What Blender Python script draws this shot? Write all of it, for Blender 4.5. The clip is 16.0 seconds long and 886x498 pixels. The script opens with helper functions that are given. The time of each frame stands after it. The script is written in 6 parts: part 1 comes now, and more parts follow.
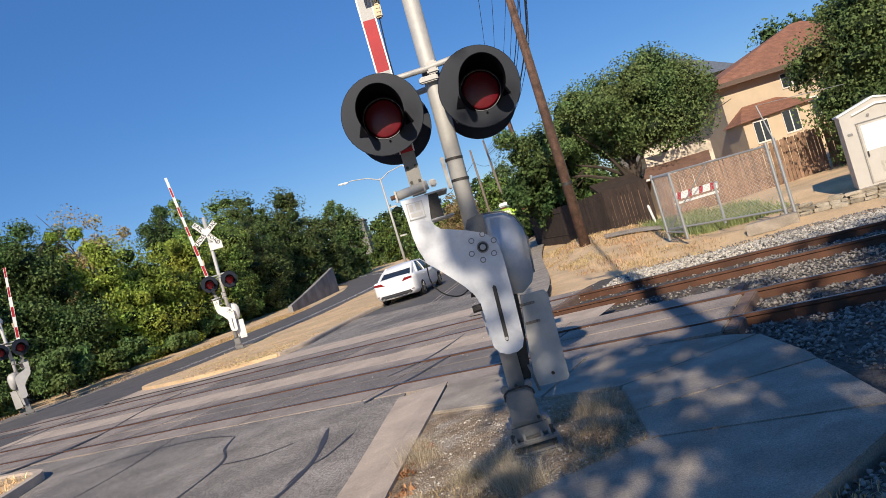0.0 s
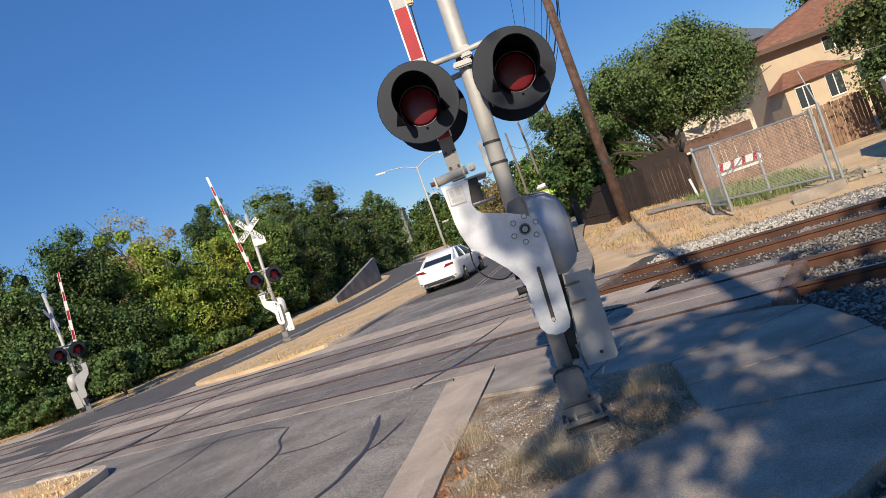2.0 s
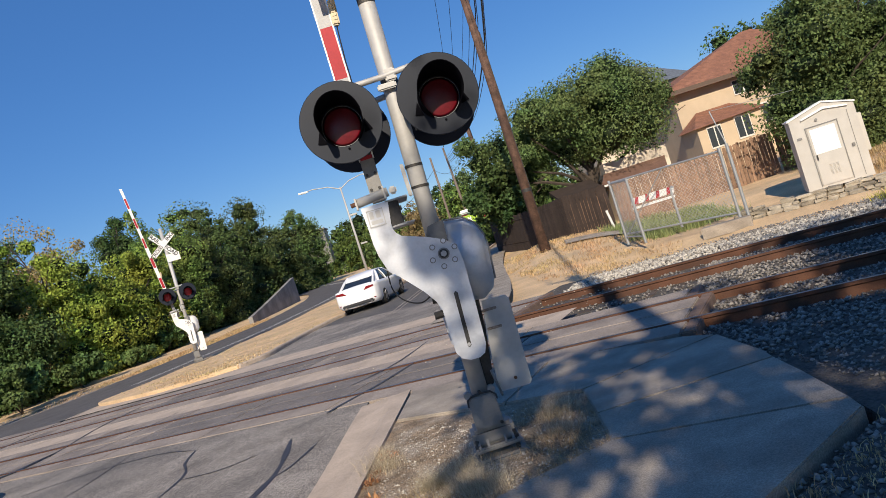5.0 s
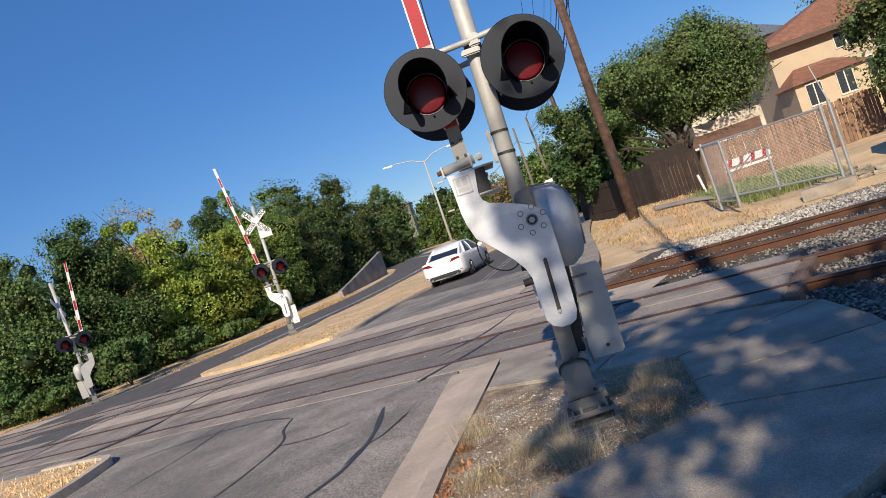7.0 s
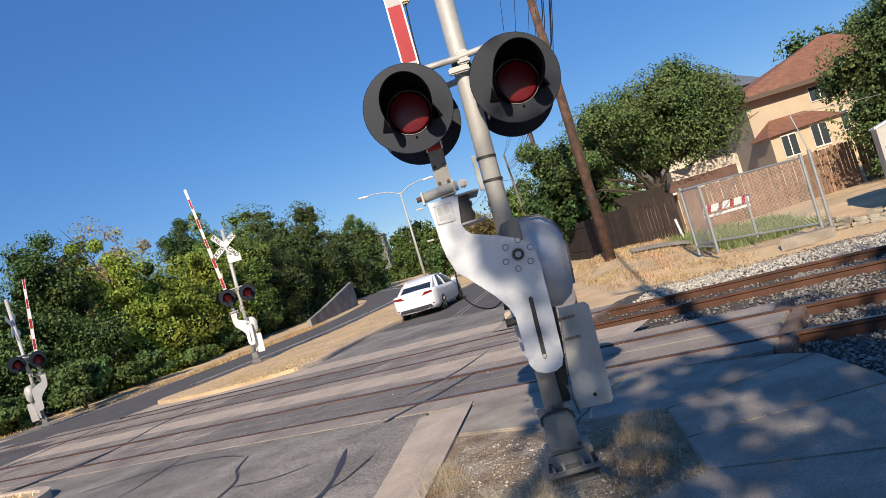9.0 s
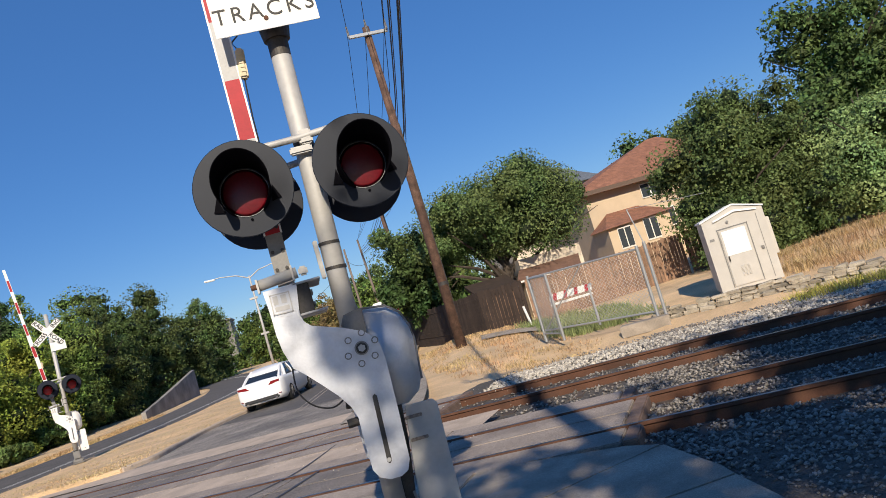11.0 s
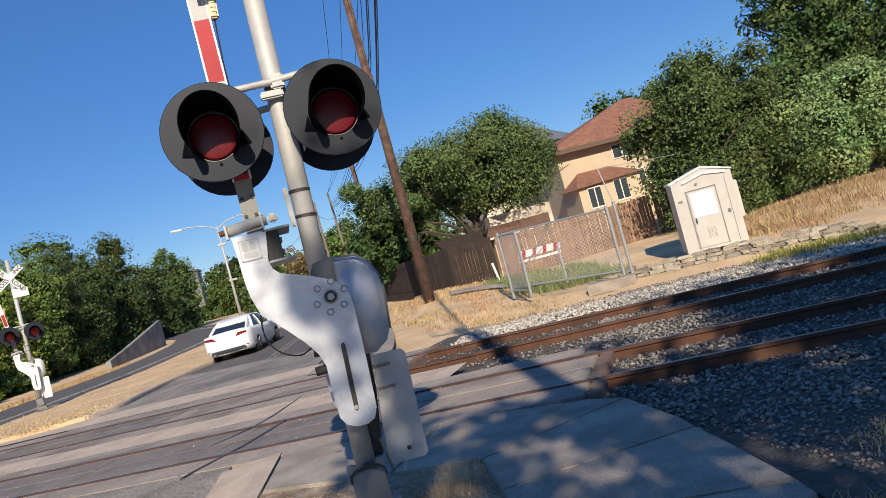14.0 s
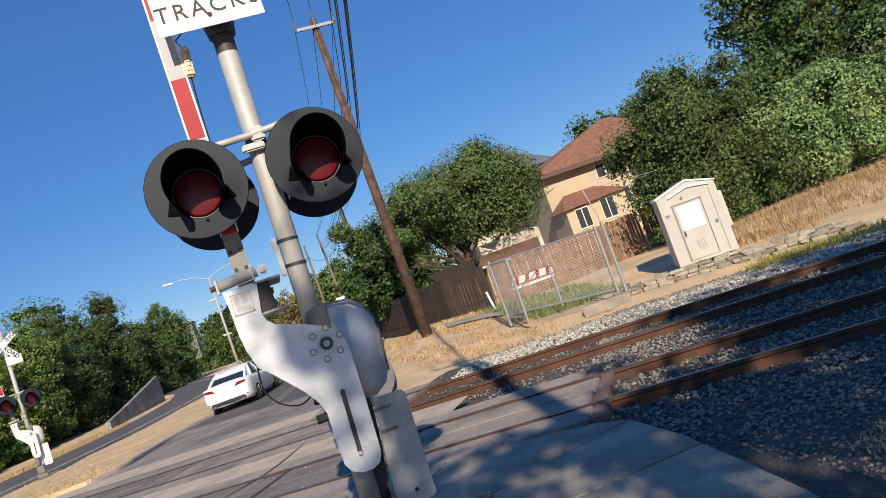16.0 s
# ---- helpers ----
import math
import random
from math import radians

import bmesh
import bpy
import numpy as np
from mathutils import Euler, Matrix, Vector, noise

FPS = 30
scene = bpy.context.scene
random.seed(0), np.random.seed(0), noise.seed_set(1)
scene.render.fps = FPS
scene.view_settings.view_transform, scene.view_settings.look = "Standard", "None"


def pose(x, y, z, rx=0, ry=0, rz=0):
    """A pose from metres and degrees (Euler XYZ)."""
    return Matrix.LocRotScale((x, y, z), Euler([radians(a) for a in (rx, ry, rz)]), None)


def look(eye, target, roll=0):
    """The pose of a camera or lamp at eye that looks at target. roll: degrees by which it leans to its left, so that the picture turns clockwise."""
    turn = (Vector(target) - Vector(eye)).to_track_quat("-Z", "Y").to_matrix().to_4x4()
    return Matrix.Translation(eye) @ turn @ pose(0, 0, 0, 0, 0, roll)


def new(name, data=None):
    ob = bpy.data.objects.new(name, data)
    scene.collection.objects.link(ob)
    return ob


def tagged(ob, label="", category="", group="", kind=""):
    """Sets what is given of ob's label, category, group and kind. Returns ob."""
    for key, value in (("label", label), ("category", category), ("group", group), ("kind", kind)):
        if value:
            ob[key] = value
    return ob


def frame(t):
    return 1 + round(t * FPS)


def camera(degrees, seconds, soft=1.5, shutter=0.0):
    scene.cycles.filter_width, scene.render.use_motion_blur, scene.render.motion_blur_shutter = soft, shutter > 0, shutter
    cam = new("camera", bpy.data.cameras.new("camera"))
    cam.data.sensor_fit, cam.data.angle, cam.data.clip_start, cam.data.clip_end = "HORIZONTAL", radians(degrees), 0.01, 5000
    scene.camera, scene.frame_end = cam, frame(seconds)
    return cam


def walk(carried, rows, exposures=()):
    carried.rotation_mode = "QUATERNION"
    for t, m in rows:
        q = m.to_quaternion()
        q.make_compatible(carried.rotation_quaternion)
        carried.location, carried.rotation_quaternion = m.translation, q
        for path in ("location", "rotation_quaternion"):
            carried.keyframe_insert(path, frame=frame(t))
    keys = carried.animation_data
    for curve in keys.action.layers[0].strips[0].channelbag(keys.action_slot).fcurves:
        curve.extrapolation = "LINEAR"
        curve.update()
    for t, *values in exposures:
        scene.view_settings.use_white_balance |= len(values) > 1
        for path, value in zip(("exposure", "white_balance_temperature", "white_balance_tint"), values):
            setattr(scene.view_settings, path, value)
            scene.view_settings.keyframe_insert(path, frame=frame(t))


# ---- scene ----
cam = camera(60.1, 16.0, soft=0.45)
PATH = [
    (0, (-0.007, 0.382, 1.742), (-0.011, 2.382, 1.724), -17.06),
    (0.5, (-0.006, 0.376, 1.741), (-0.036, 2.376, 1.735), -17.27),
    (1, (-0.008, 0.372, 1.741), (-0.059, 2.371, 1.729), -18.04),
    (1.5, (-0.017, 0.376, 1.739), (-0.106, 2.374, 1.718), -19.28),
    (2, (-0.027, 0.36, 1.742), (-0.142, 2.357, 1.722), -19.88),
    (2.5, (-0.027, 0.347, 1.745), (-0.131, 2.344, 1.732), -19.94),
    (3, (-0.021, 0.352, 1.741), (-0.068, 2.352, 1.722), -19.48),
    (3.5, (-0.025, 0.356, 1.742), (-0.011, 2.356, 1.729), -17.98),
    (4, (-0.026, 0.371, 1.743), (0.038, 2.37, 1.755), -16.85),
    (4.2, (-0.022, 0.369, 1.745), (0.06, 2.367, 1.764), -16.8),
    (6.3, (0.003, 0.399, 1.705), (0.063, 2.394, 1.589), -19.81),
    (6.5, (0.003, 0.394, 1.706), (0.043, 2.391, 1.597), -19.89),
    (7, (-0.039, 0.418, 1.705), (-0.174, 2.414, 1.678), -19.29),
    (7.5, (-0.172, 0.472, 1.711), (-0.534, 2.437, 1.794), -18.35),
    (8, (-0.215, 0.529, 1.691), (-0.611, 2.489, 1.756), -18.6),
    (8.5, (-0.152, 0.723, 1.708), (-0.486, 2.694, 1.741), -19.75),
    (9, (-0.104, 0.93, 1.706), (-0.144, 2.93, 1.741), -16.71),
    (9.2, (-0.104, 1.002, 1.7), (0.049, 2.996, 1.746), -15.02),
    (11.3, (0.0, 1.283, 1.735), (0.386, 3.24, 1.874), -16.68),
    (11.5, (-0.001, 1.27, 1.731), (0.383, 3.228, 1.869), -16.73),
    (12, (-0.007, 1.273, 1.731), (0.393, 3.229, 1.853), -16.78),
    (12.5, (-0.01, 1.276, 1.726), (0.408, 3.23, 1.825), -16.54),
    (13, (-0.015, 1.275, 1.717), (0.417, 3.226, 1.784), -16.15),
    (13.5, (-0.02, 1.283, 1.711), (0.416, 3.234, 1.748), -15.43),
    (14, (-0.019, 1.293, 1.701), (0.41, 3.246, 1.708), -15.32),
    (14.5, (-0.015, 1.297, 1.7), (0.409, 3.252, 1.683), -16.19),
    (15, (-0.012, 1.295, 1.708), (0.419, 3.248, 1.696), -17.69),
    (15.5, (-0.004, 1.279, 1.729), (0.446, 3.227, 1.763), -19.18),
    (16, (-0.001, 1.279, 1.733), (0.471, 3.22, 1.812), -19.93),
]
walk(cam, [(t, look(eye, target, roll)) for t, eye, target, roll in PATH],
     [(0, 0.13), (1.5, 0.07), (2.5, 0.1), (4, 0.04), (6.5, 0.12), (7.5, 0.06), (8, 0.11), (8.5, 0.2), (9, 0.16), (11.3, 0.06), (12.5, 0.04), (13.5, 0.15), (15, 0.16), (16, 0.11)])

# ---- world, sun, exposure ----
SUN_AZ, SUN_EL = math.atan2(0.13, 1.0), radians(31)
world = bpy.data.worlds.new("world")
scene.world = world
world.use_nodes = True
wn = world.node_tree.nodes
sky = wn.new("ShaderNodeTexSky")
sky.sky_type, sky.sun_disc = 'NISHITA', False
sky.sun_elevation, sky.sun_rotation = SUN_EL, math.pi + SUN_AZ
sky.air_density, sky.dust_density, sky.ozone_density = 1.0, 0.0, 5.0
tint = wn.new("ShaderNodeHueSaturation")
tint.inputs["Saturation"].default_value, tint.inputs["Hue"].default_value = 1.22, 0.508
world.node_tree.links.new(sky.outputs[0], tint.inputs["Color"])
even = wn.new("ShaderNodeMix")
even.data_type = 'RGBA'
even.inputs[0].default_value, even.inputs[7].default_value = 0.4, (0.8, 2.15, 5.4, 1)
world.node_tree.links.new(tint.outputs[0], even.inputs[6])
world.node_tree.links.new(even.outputs[2], wn["Background"].inputs[0])
wn["Background"].inputs[1].default_value = 0.101
sun = new("sun", bpy.data.lights.new("sun", "SUN"))
sun.data.energy, sun.data.angle, sun.data.color = 5.0, radians(0.55), (1.0, 0.875, 0.70)
light_way = Vector((math.sin(SUN_AZ) * math.cos(SUN_EL), math.cos(SUN_AZ) * math.cos(SUN_EL), -math.sin(SUN_EL)))
sun.matrix_world = look(Vector((0, -30, 30)), Vector((0, -30, 30)) + light_way)

# ---- materials ----
def mat(name, base, rough=0.7, metal=0.0, vary=0.15, scale=8.0, fine=60.0, bump=0.15, dist=0.01, second=None,
        second_scale=1.5, second_amount=0.5, rand=0.0, island=0.0, spec=0.5, speck=0.0, speck_scale=70.0):
    """A surface with colour variation at two scales, fine relief, and chance variation by object or by island."""
    m = bpy.data.materials.new(name)
    m.use_nodes = True
    n, l = m.node_tree.nodes, m.node_tree.links
    p = n["Principled BSDF"]
    co = n.new("ShaderNodeTexCoord")
    a = n.new("ShaderNodeTexNoise"); a.inputs["Scale"].default_value = scale; a.inputs["Detail"].default_value = 6
    b = n.new("ShaderNodeTexNoise"); b.inputs["Scale"].default_value = fine; b.inputs["Detail"].default_value = 4
    geo = n.new("ShaderNodeNewGeometry")
    l.new(geo.outputs["Position"], a.inputs["Vector"]); l.new(geo.outputs["Position"], b.inputs["Vector"])
    def scaled(c, k): return tuple(min(1, x * k) for x in c) + (1,)
    r1 = n.new("ShaderNodeValToRGB")
    r1.color_ramp.elements[0].position, r1.color_ramp.elements[1].position = 0.3, 0.7
    r1.color_ramp.elements[0].color, r1.color_ramp.elements[1].color = scaled(base, 1 - vary), scaled(base, 1 + vary)
    l.new(a.outputs["Fac"], r1.inputs[0])
    col = r1.outputs[0]
    if second:
        c = n.new("ShaderNodeTexNoise"); c.inputs["Scale"].default_value = second_scale; c.inputs["Detail"].default_value = 5
        l.new(geo.outputs["Position"], c.inputs["Vector"])
        rr = n.new("ShaderNodeValToRGB")
        rr.color_ramp.elements[0].position, rr.color_ramp.elements[1].position = 0.48, 0.66
        l.new(c.outputs["Fac"], rr.inputs[0])
        am = n.new("ShaderNodeMath"); am.operation = 'MULTIPLY'; am.inputs[1].default_value = second_amount
        l.new(rr.outputs[0], am.inputs[0])
        mx = n.new("ShaderNodeMix"); mx.data_type = 'RGBA'
        l.new(am.outputs[0], mx.inputs[0]); l.new(col, mx.inputs[6]); mx.inputs[7].default_value = (*second, 1)
        col = mx.outputs[2]
    fm = n.new("ShaderNodeMix"); fm.data_type = 'RGBA'; fm.blend_type = 'MULTIPLY'; fm.inputs[0].default_value = min(1, vary * 2)
    fr = n.new("ShaderNodeValToRGB"); fr.color_ramp.elements[0].color = (0.55, 0.55, 0.55, 1); fr.color_ramp.elements[1].color = (1, 1, 1, 1)
    fr.color_ramp.elements[0].position, fr.color_ramp.elements[1].position = 0.3, 0.6
    l.new(b.outputs["Fac"], fr.inputs[0]); l.new(col, fm.inputs[6]); l.new(fr.outputs[0], fm.inputs[7])
    col = fm.outputs[2]
    if speck:
        vo = n.new("ShaderNodeTexVoronoi"); vo.inputs["Scale"].default_value = speck_scale
        l.new(geo.outputs["Position"], vo.inputs["Vector"])
        bw = n.new("ShaderNodeRGBToBW"); l.new(vo.outputs["Color"], bw.inputs[0])
        vr = n.new("ShaderNodeMapRange"); vr.inputs[1].default_value, vr.inputs[2].default_value = 0.2, 0.85
        vr.inputs[3].default_value, vr.inputs[4].default_value = 1 - speck, 1 + speck
        l.new(bw.outputs[0], vr.inputs[0])
        vs = n.new("ShaderNodeHueSaturation"); l.new(vr.outputs[0], vs.inputs["Value"]); l.new(col, vs.inputs["Color"])
        col = vs.outputs[0]
    if rand or island:
        src = n.new("ShaderNodeObjectInfo").outputs["Random"] if rand else geo.outputs["Random Per Island"]
        k = rand or island
        mr = n.new("ShaderNodeMapRange"); mr.inputs[3].default_value, mr.inputs[4].default_value = 1 - k, 1 + k
        l.new(src, mr.inputs[0])
        hs = n.new("ShaderNodeHueSaturation"); l.new(mr.outputs[0], hs.inputs["Value"]); l.new(col, hs.inputs["Color"])
        col = hs.outputs[0]
    l.new(col, p.inputs["Base Color"])
    p.inputs["Roughness"].default_value, p.inputs["Metallic"].default_value = rough, metal
    p.inputs["Specular IOR Level"].default_value = spec
    if bump:
        bp = n.new("ShaderNodeBump"); bp.inputs["Strength"].default_value, bp.inputs["Distance"].default_value = bump, dist
        l.new(b.outputs["Fac"], bp.inputs["Height"]); l.new(bp.outputs[0], p.inputs["Normal"])
    return m


def leafy(name, base, k=0.45, trans=0.1, hue=0.03):
    """Leaves: colour by chance from leaf to leaf, light passing through."""
    m = bpy.data.materials.new(name)
    m.use_nodes = True
    n, l = m.node_tree.nodes, m.node_tree.links
    p = n["Principled BSDF"]
    geo = n.new("ShaderNodeNewGeometry")
    mr = n.new("ShaderNodeMapRange"); mr.inputs[3].default_value, mr.inputs[4].default_value = 1 - k, 1 + k
    l.new(geo.outputs["Random Per Island"], mr.inputs[0])
    no = n.new("ShaderNodeTexNoise"); no.inputs["Scale"].default_value = 0.6; no.inputs["Detail"].default_value = 3
    l.new(geo.outputs["Position"], no.inputs["Vector"])
    hr = n.new("ShaderNodeMapRange"); hr.inputs[1].default_value, hr.inputs[2].default_value = 0.3, 0.7
    hr.inputs[3].default_value, hr.inputs[4].default_value = 0.5 - hue, 0.5 + hue
    l.new(no.outputs["Fac"], hr.inputs[0])
    hs = n.new("ShaderNodeHueSaturation"); hs.inputs["Color"].default_value = (*base, 1)
    oi = n.new("ShaderNodeObjectInfo")
    om = n.new("ShaderNodeMapRange"); om.inputs[3].default_value, om.inputs[4].default_value = 0.72, 1.3
    l.new(oi.outputs["Random"], om.inputs[0])
    mm = n.new("ShaderNodeMath"); mm.operation = 'MULTIPLY'
    l.new(mr.outputs[0], mm.inputs[0]); l.new(om.outputs[0], mm.inputs[1])
    l.new(mm.outputs[0], hs.inputs["Value"]); l.new(hr.outputs[0], hs.inputs["Hue"])
    l.new(hs.outputs[0], p.inputs["Base Color"])
    p.inputs["Roughness"].default_value = 0.55
    p.inputs["Specular IOR Level"].default_value = 0.12
    t = n.new("ShaderNodeBsdfTranslucent"); l.new(hs.outputs[0], t.inputs[0])
    mx = n.new("ShaderNodeMixShader"); mx.inputs[0].default_value = trans
    l.new(p.outputs[0], mx.inputs[1]); l.new(t.outputs[0], mx.inputs[2])
    l.new(mx.outputs[0], n["Material Output"].inputs[0])
    return m


asphalt = mat("asphalt", (0.31, 0.272, 0.232), 0.9, vary=0.3, speck=0.5, speck_scale=75, scale=1.4, fine=95, bump=0.8, dist=0.008, second=(0.15, 0.135, 0.122), second_scale=0.3, second_amount=0.8)
asphalt_new = mat("asphalt_dark", (0.115, 0.105, 0.097), 0.85, vary=0.2, speck=0.3, scale=1.2, fine=50, bump=0.4, dist=0.006)
old_concrete = mat("old_concrete", (0.3, 0.285, 0.26), 0.9, vary=0.2, scale=1.0, fine=40, bump=0.3, second=(0.12, 0.11, 0.1), second_scale=0.7)
tar = mat("tar", (0.055, 0.05, 0.05), 0.55, vary=0.2)
concrete = mat("concrete", (0.37, 0.315, 0.252), 0.85, vary=0.26, speck=0.2, speck_scale=130, scale=2.5, fine=70, bump=0.25, dist=0.004, second=(0.25, 0.211, 0.167), second_scale=1.6, second_amount=0.75)
kerb_concrete = mat("kerb_concrete", (0.54, 0.43, 0.33), 0.85, vary=0.12, speck=0.1, scale=2.5, fine=70, bump=0.25, dist=0.004, second=(0.38, 0.3, 0.23), second_scale=1.6, second_amount=0.6)
panel_concrete = mat("panel_concrete", (0.34, 0.28, 0.23), 0.85, vary=0.15, speck=0.2, scale=2.0, fine=60, bump=0.3, dist=0.004, second=(0.17, 0.14, 0.12), second_scale=0.8, second_amount=0.8, rand=0.06)
panel_tyred = mat("tyre_darkened_concrete", (0.2, 0.172, 0.15), 0.85, vary=0.2, scale=2.0, fine=60, bump=0.3, dist=0.004, second=(0.25, 0.21, 0.175), second_scale=0.7, second_amount=0.6, rand=0.1, speck=0.3)
soil = mat("soil", (0.36, 0.26, 0.165), 0.95, vary=0.35, speck=0.4, speck_scale=95, scale=6, fine=60, bump=1.0, dist=0.03, second=(0.58, 0.5, 0.4), second_scale=2.5, second_amount=0.6)
dry_ground = mat("dry_ground", (0.74, 0.52, 0.3), 0.95, vary=0.22, scale=0.8, fine=30, bump=0.9, dist=0.04, second=(0.56, 0.42, 0.26), second_scale=0.35, second_amount=0.7)
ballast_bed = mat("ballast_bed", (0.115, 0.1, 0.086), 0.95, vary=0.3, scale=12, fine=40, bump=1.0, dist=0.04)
stone_mat = mat("ballast_stone", (0.26, 0.235, 0.205), 0.9, vary=0.2, scale=20, bump=0.2, island=0.55)
rust = mat("rusty_steel", (0.135, 0.06, 0.034), 0.8, 0.2, vary=0.3, scale=3, fine=80, bump=0.3, dist=0.002, second=(0.09, 0.05, 0.035), second_scale=2.0)
rail_top = mat("worn_rail_head", (0.3, 0.26, 0.23), 0.35, 0.9, vary=0.15)
tie_wood = mat("tie_wood", (0.1, 0.075, 0.06), 0.9, vary=0.3, scale=6, bump=0.6, rand=0.25)
header_wood = mat("header_timber", (0.2, 0.13, 0.095), 0.9, vary=0.25, scale=6, bump=0.5)
galv = mat("galvanised_steel", (0.5, 0.49, 0.47), 0.62, 0.25, vary=0.08, scale=5, fine=30, bump=0.05, second=(0.45, 0.44, 0.41), second_scale=3, second_amount=0.4)
# bluish blotches stand in for dappled tree shade as well as weathering
alu = mat("cast_aluminium", (0.7, 0.715, 0.75), 0.42, 0.3, vary=0.06, scale=4, fine=50, bump=0.08, second=(0.44, 0.455, 0.49), second_scale=5.0, second_amount=0.6)
dull_grey = mat("dull_grey_paint", (0.24, 0.235, 0.225), 0.6, 0.3, vary=0.12, scale=5, fine=60, bump=0.15, second=(0.2, 0.18, 0.16), second_scale=4)
dark_steel = mat("dark_steel", (0.07, 0.065, 0.06), 0.6, 0.5, vary=0.25)
black_paint = mat("black_paint", (0.009, 0.0135, 0.025), 0.5, vary=0.08, scale=9, bump=0.01, spec=0.3)
hood_black = mat("hood_black", (0.003, 0.003, 0.005), 0.8, vary=0.1, bump=0, spec=0.05)
# near lens and rim: hood shade put into a darker colour
lens_red = mat("shaded_red_lens", (0.125, 0.002, 0.008), 0.3, vary=0.12, scale=30, bump=0.3, dist=0.003)
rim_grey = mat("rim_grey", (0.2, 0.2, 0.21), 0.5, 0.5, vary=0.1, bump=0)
# same glass for the far signals, with direct sun put into the colour
lens_far = mat("sunlit_red_lens", (0.42, 0.012, 0.02), 0.3, vary=0.1, scale=30, bump=0)
white_sheet = mat("white_reflective", (0.8, 0.8, 0.78), 0.45, vary=0.04, scale=6, bump=0.02, second=(0.72, 0.69, 0.58), second_scale=5)
red_sheet = mat("red_reflective", (0.4, 0.012, 0.022), 0.6, vary=0.1, scale=6, bump=0.02)
grey_sheet = mat("grey_reflective", (0.42, 0.42, 0.42), 0.5, vary=0.08, bump=0.02)
letter_black = mat("letter_black", (0.015, 0.015, 0.015), 0.6, vary=0.05, bump=0)
cream_plastic = mat("cream_plastic", (0.62, 0.52, 0.34), 0.5, vary=0.1, scale=9, bump=0.05)
cable_black = mat("cable_black", (0.02, 0.02, 0.022), 0.6, vary=0.1, bump=0)
pole_wood = mat("pole_wood", (0.14, 0.08, 0.055), 0.85, vary=0.45, scale=5, fine=35, bump=0.5, second=(0.08, 0.045, 0.035), second_scale=1.2)
far_pole_wood = mat("grey_pole_wood", (0.2, 0.16, 0.13), 0.85, vary=0.25)
bark = mat("bark", (0.085, 0.065, 0.05), 0.95, vary=0.3, scale=4, bump=0.8, dist=0.03)
beige_steel = mat("beige_steel", (0.54, 0.51, 0.46), 0.55, vary=0.06, scale=3, bump=0.05, second=(0.5, 0.46, 0.4), second_scale=1.4, second_amount=0.4)
white_panel = mat("white_panel", (0.85, 0.85, 0.83), 0.5, vary=0.04, bump=0.02)
stucco = mat("stucco", (0.58, 0.46, 0.32), 0.9, vary=0.08, scale=1, fine=40, bump=0.3)
stucco_light = mat("stucco_pale", (0.7, 0.6, 0.47), 0.9, vary=0.08, scale=1, fine=40, bump=0.3)
tile_roof = mat("clay_shingle", (0.3, 0.135, 0.08), 0.9, vary=0.25, scale=3, fine=14, bump=0.8, dist=0.04, second=(0.2, 0.09, 0.06), second_scale=2)
brown_roof = mat("brown_shingle", (0.2, 0.11, 0.075), 0.9, vary=0.2, scale=3, fine=14, bump=0.6, dist=0.03)
grey_roof = mat("slate_shingle", (0.13, 0.15, 0.18), 0.8, vary=0.2, scale=4, fine=14, bump=0.6, dist=0.03)
fence_wood = mat("fence_wood", (0.27, 0.165, 0.105), 0.9, vary=0.25, scale=4, fine=30, bump=0.4, rand=0.22)
# brown wood with the shade of oak and pole put into the colour
fence_dark = mat("fence_shade_wood", (0.045, 0.03, 0.023), 0.9, vary=0.25, scale=3, fine=30, bump=0.3, rand=0.15)
trim_white = mat("trim_white", (0.75, 0.72, 0.66), 0.6, vary=0.05, bump=0.03)
trim_brown = mat("trim_brown", (0.13, 0.085, 0.06), 0.7, vary=0.1, bump=0.05)
window_glass = mat("window_glass", (0.05, 0.06, 0.07), 0.08, vary=0.1, bump=0)
limestone = mat("limestone", (0.44, 0.38, 0.29), 0.95, vary=0.22, scale=5, fine=30, bump=0.8, dist=0.03, second=(0.24, 0.21, 0.17), second_scale=3, rand=0.3)
wire_grey = mat("fence_wire", (0.42, 0.43, 0.43), 0.5, 0.6, vary=0.08, bump=0)
chrome = mat("chrome", (0.7, 0.7, 0.7), 0.15, 1.0, vary=0.03, bump=0)
rubber = mat("rubber", (0.02, 0.02, 0.02), 0.85, vary=0.15, bump=0.1)
car_white = mat("white_car_paint", (0.8, 0.8, 0.8), 0.22, vary=0.02, bump=0)
car_black = mat("black_car_paint", (0.012, 0.013, 0.018), 0.15, vary=0.05, bump=0)
car_glass = mat("car_glass", (0.02, 0.025, 0.03), 0.05, vary=0.05, bump=0)
tail_red = mat("tail_lamp_red", (0.2, 0.008, 0.012), 0.2, vary=0.1, bump=0)
alloy = mat("alloy", (0.45, 0.45, 0.46), 0.3, 0.9, vary=0.05, bump=0)
dark_trim = mat("dark_plastic", (0.03, 0.03, 0.032), 0.6, vary=0.1, bump=0.05)
wrap_lime = mat("lime_wrap", (0.42, 0.62, 0.06), 0.35, vary=0.3, scale=7, fine=25, bump=0, second=(0.16, 0.36, 0.02), second_scale=6)
wrap_orange = mat("orange_wrap", (0.85, 0.26, 0.03), 0.35, vary=0.2, scale=7, bump=0, second=(0.22, 0.06, 0.14), second_scale=7, second_amount=0.7)
wrap_green = mat("dark_green_wrap", (0.045, 0.085, 0.03), 0.35, vary=0.5, scale=4, bump=0, second=(0.12, 0.2, 0.06), second_scale=3.5)
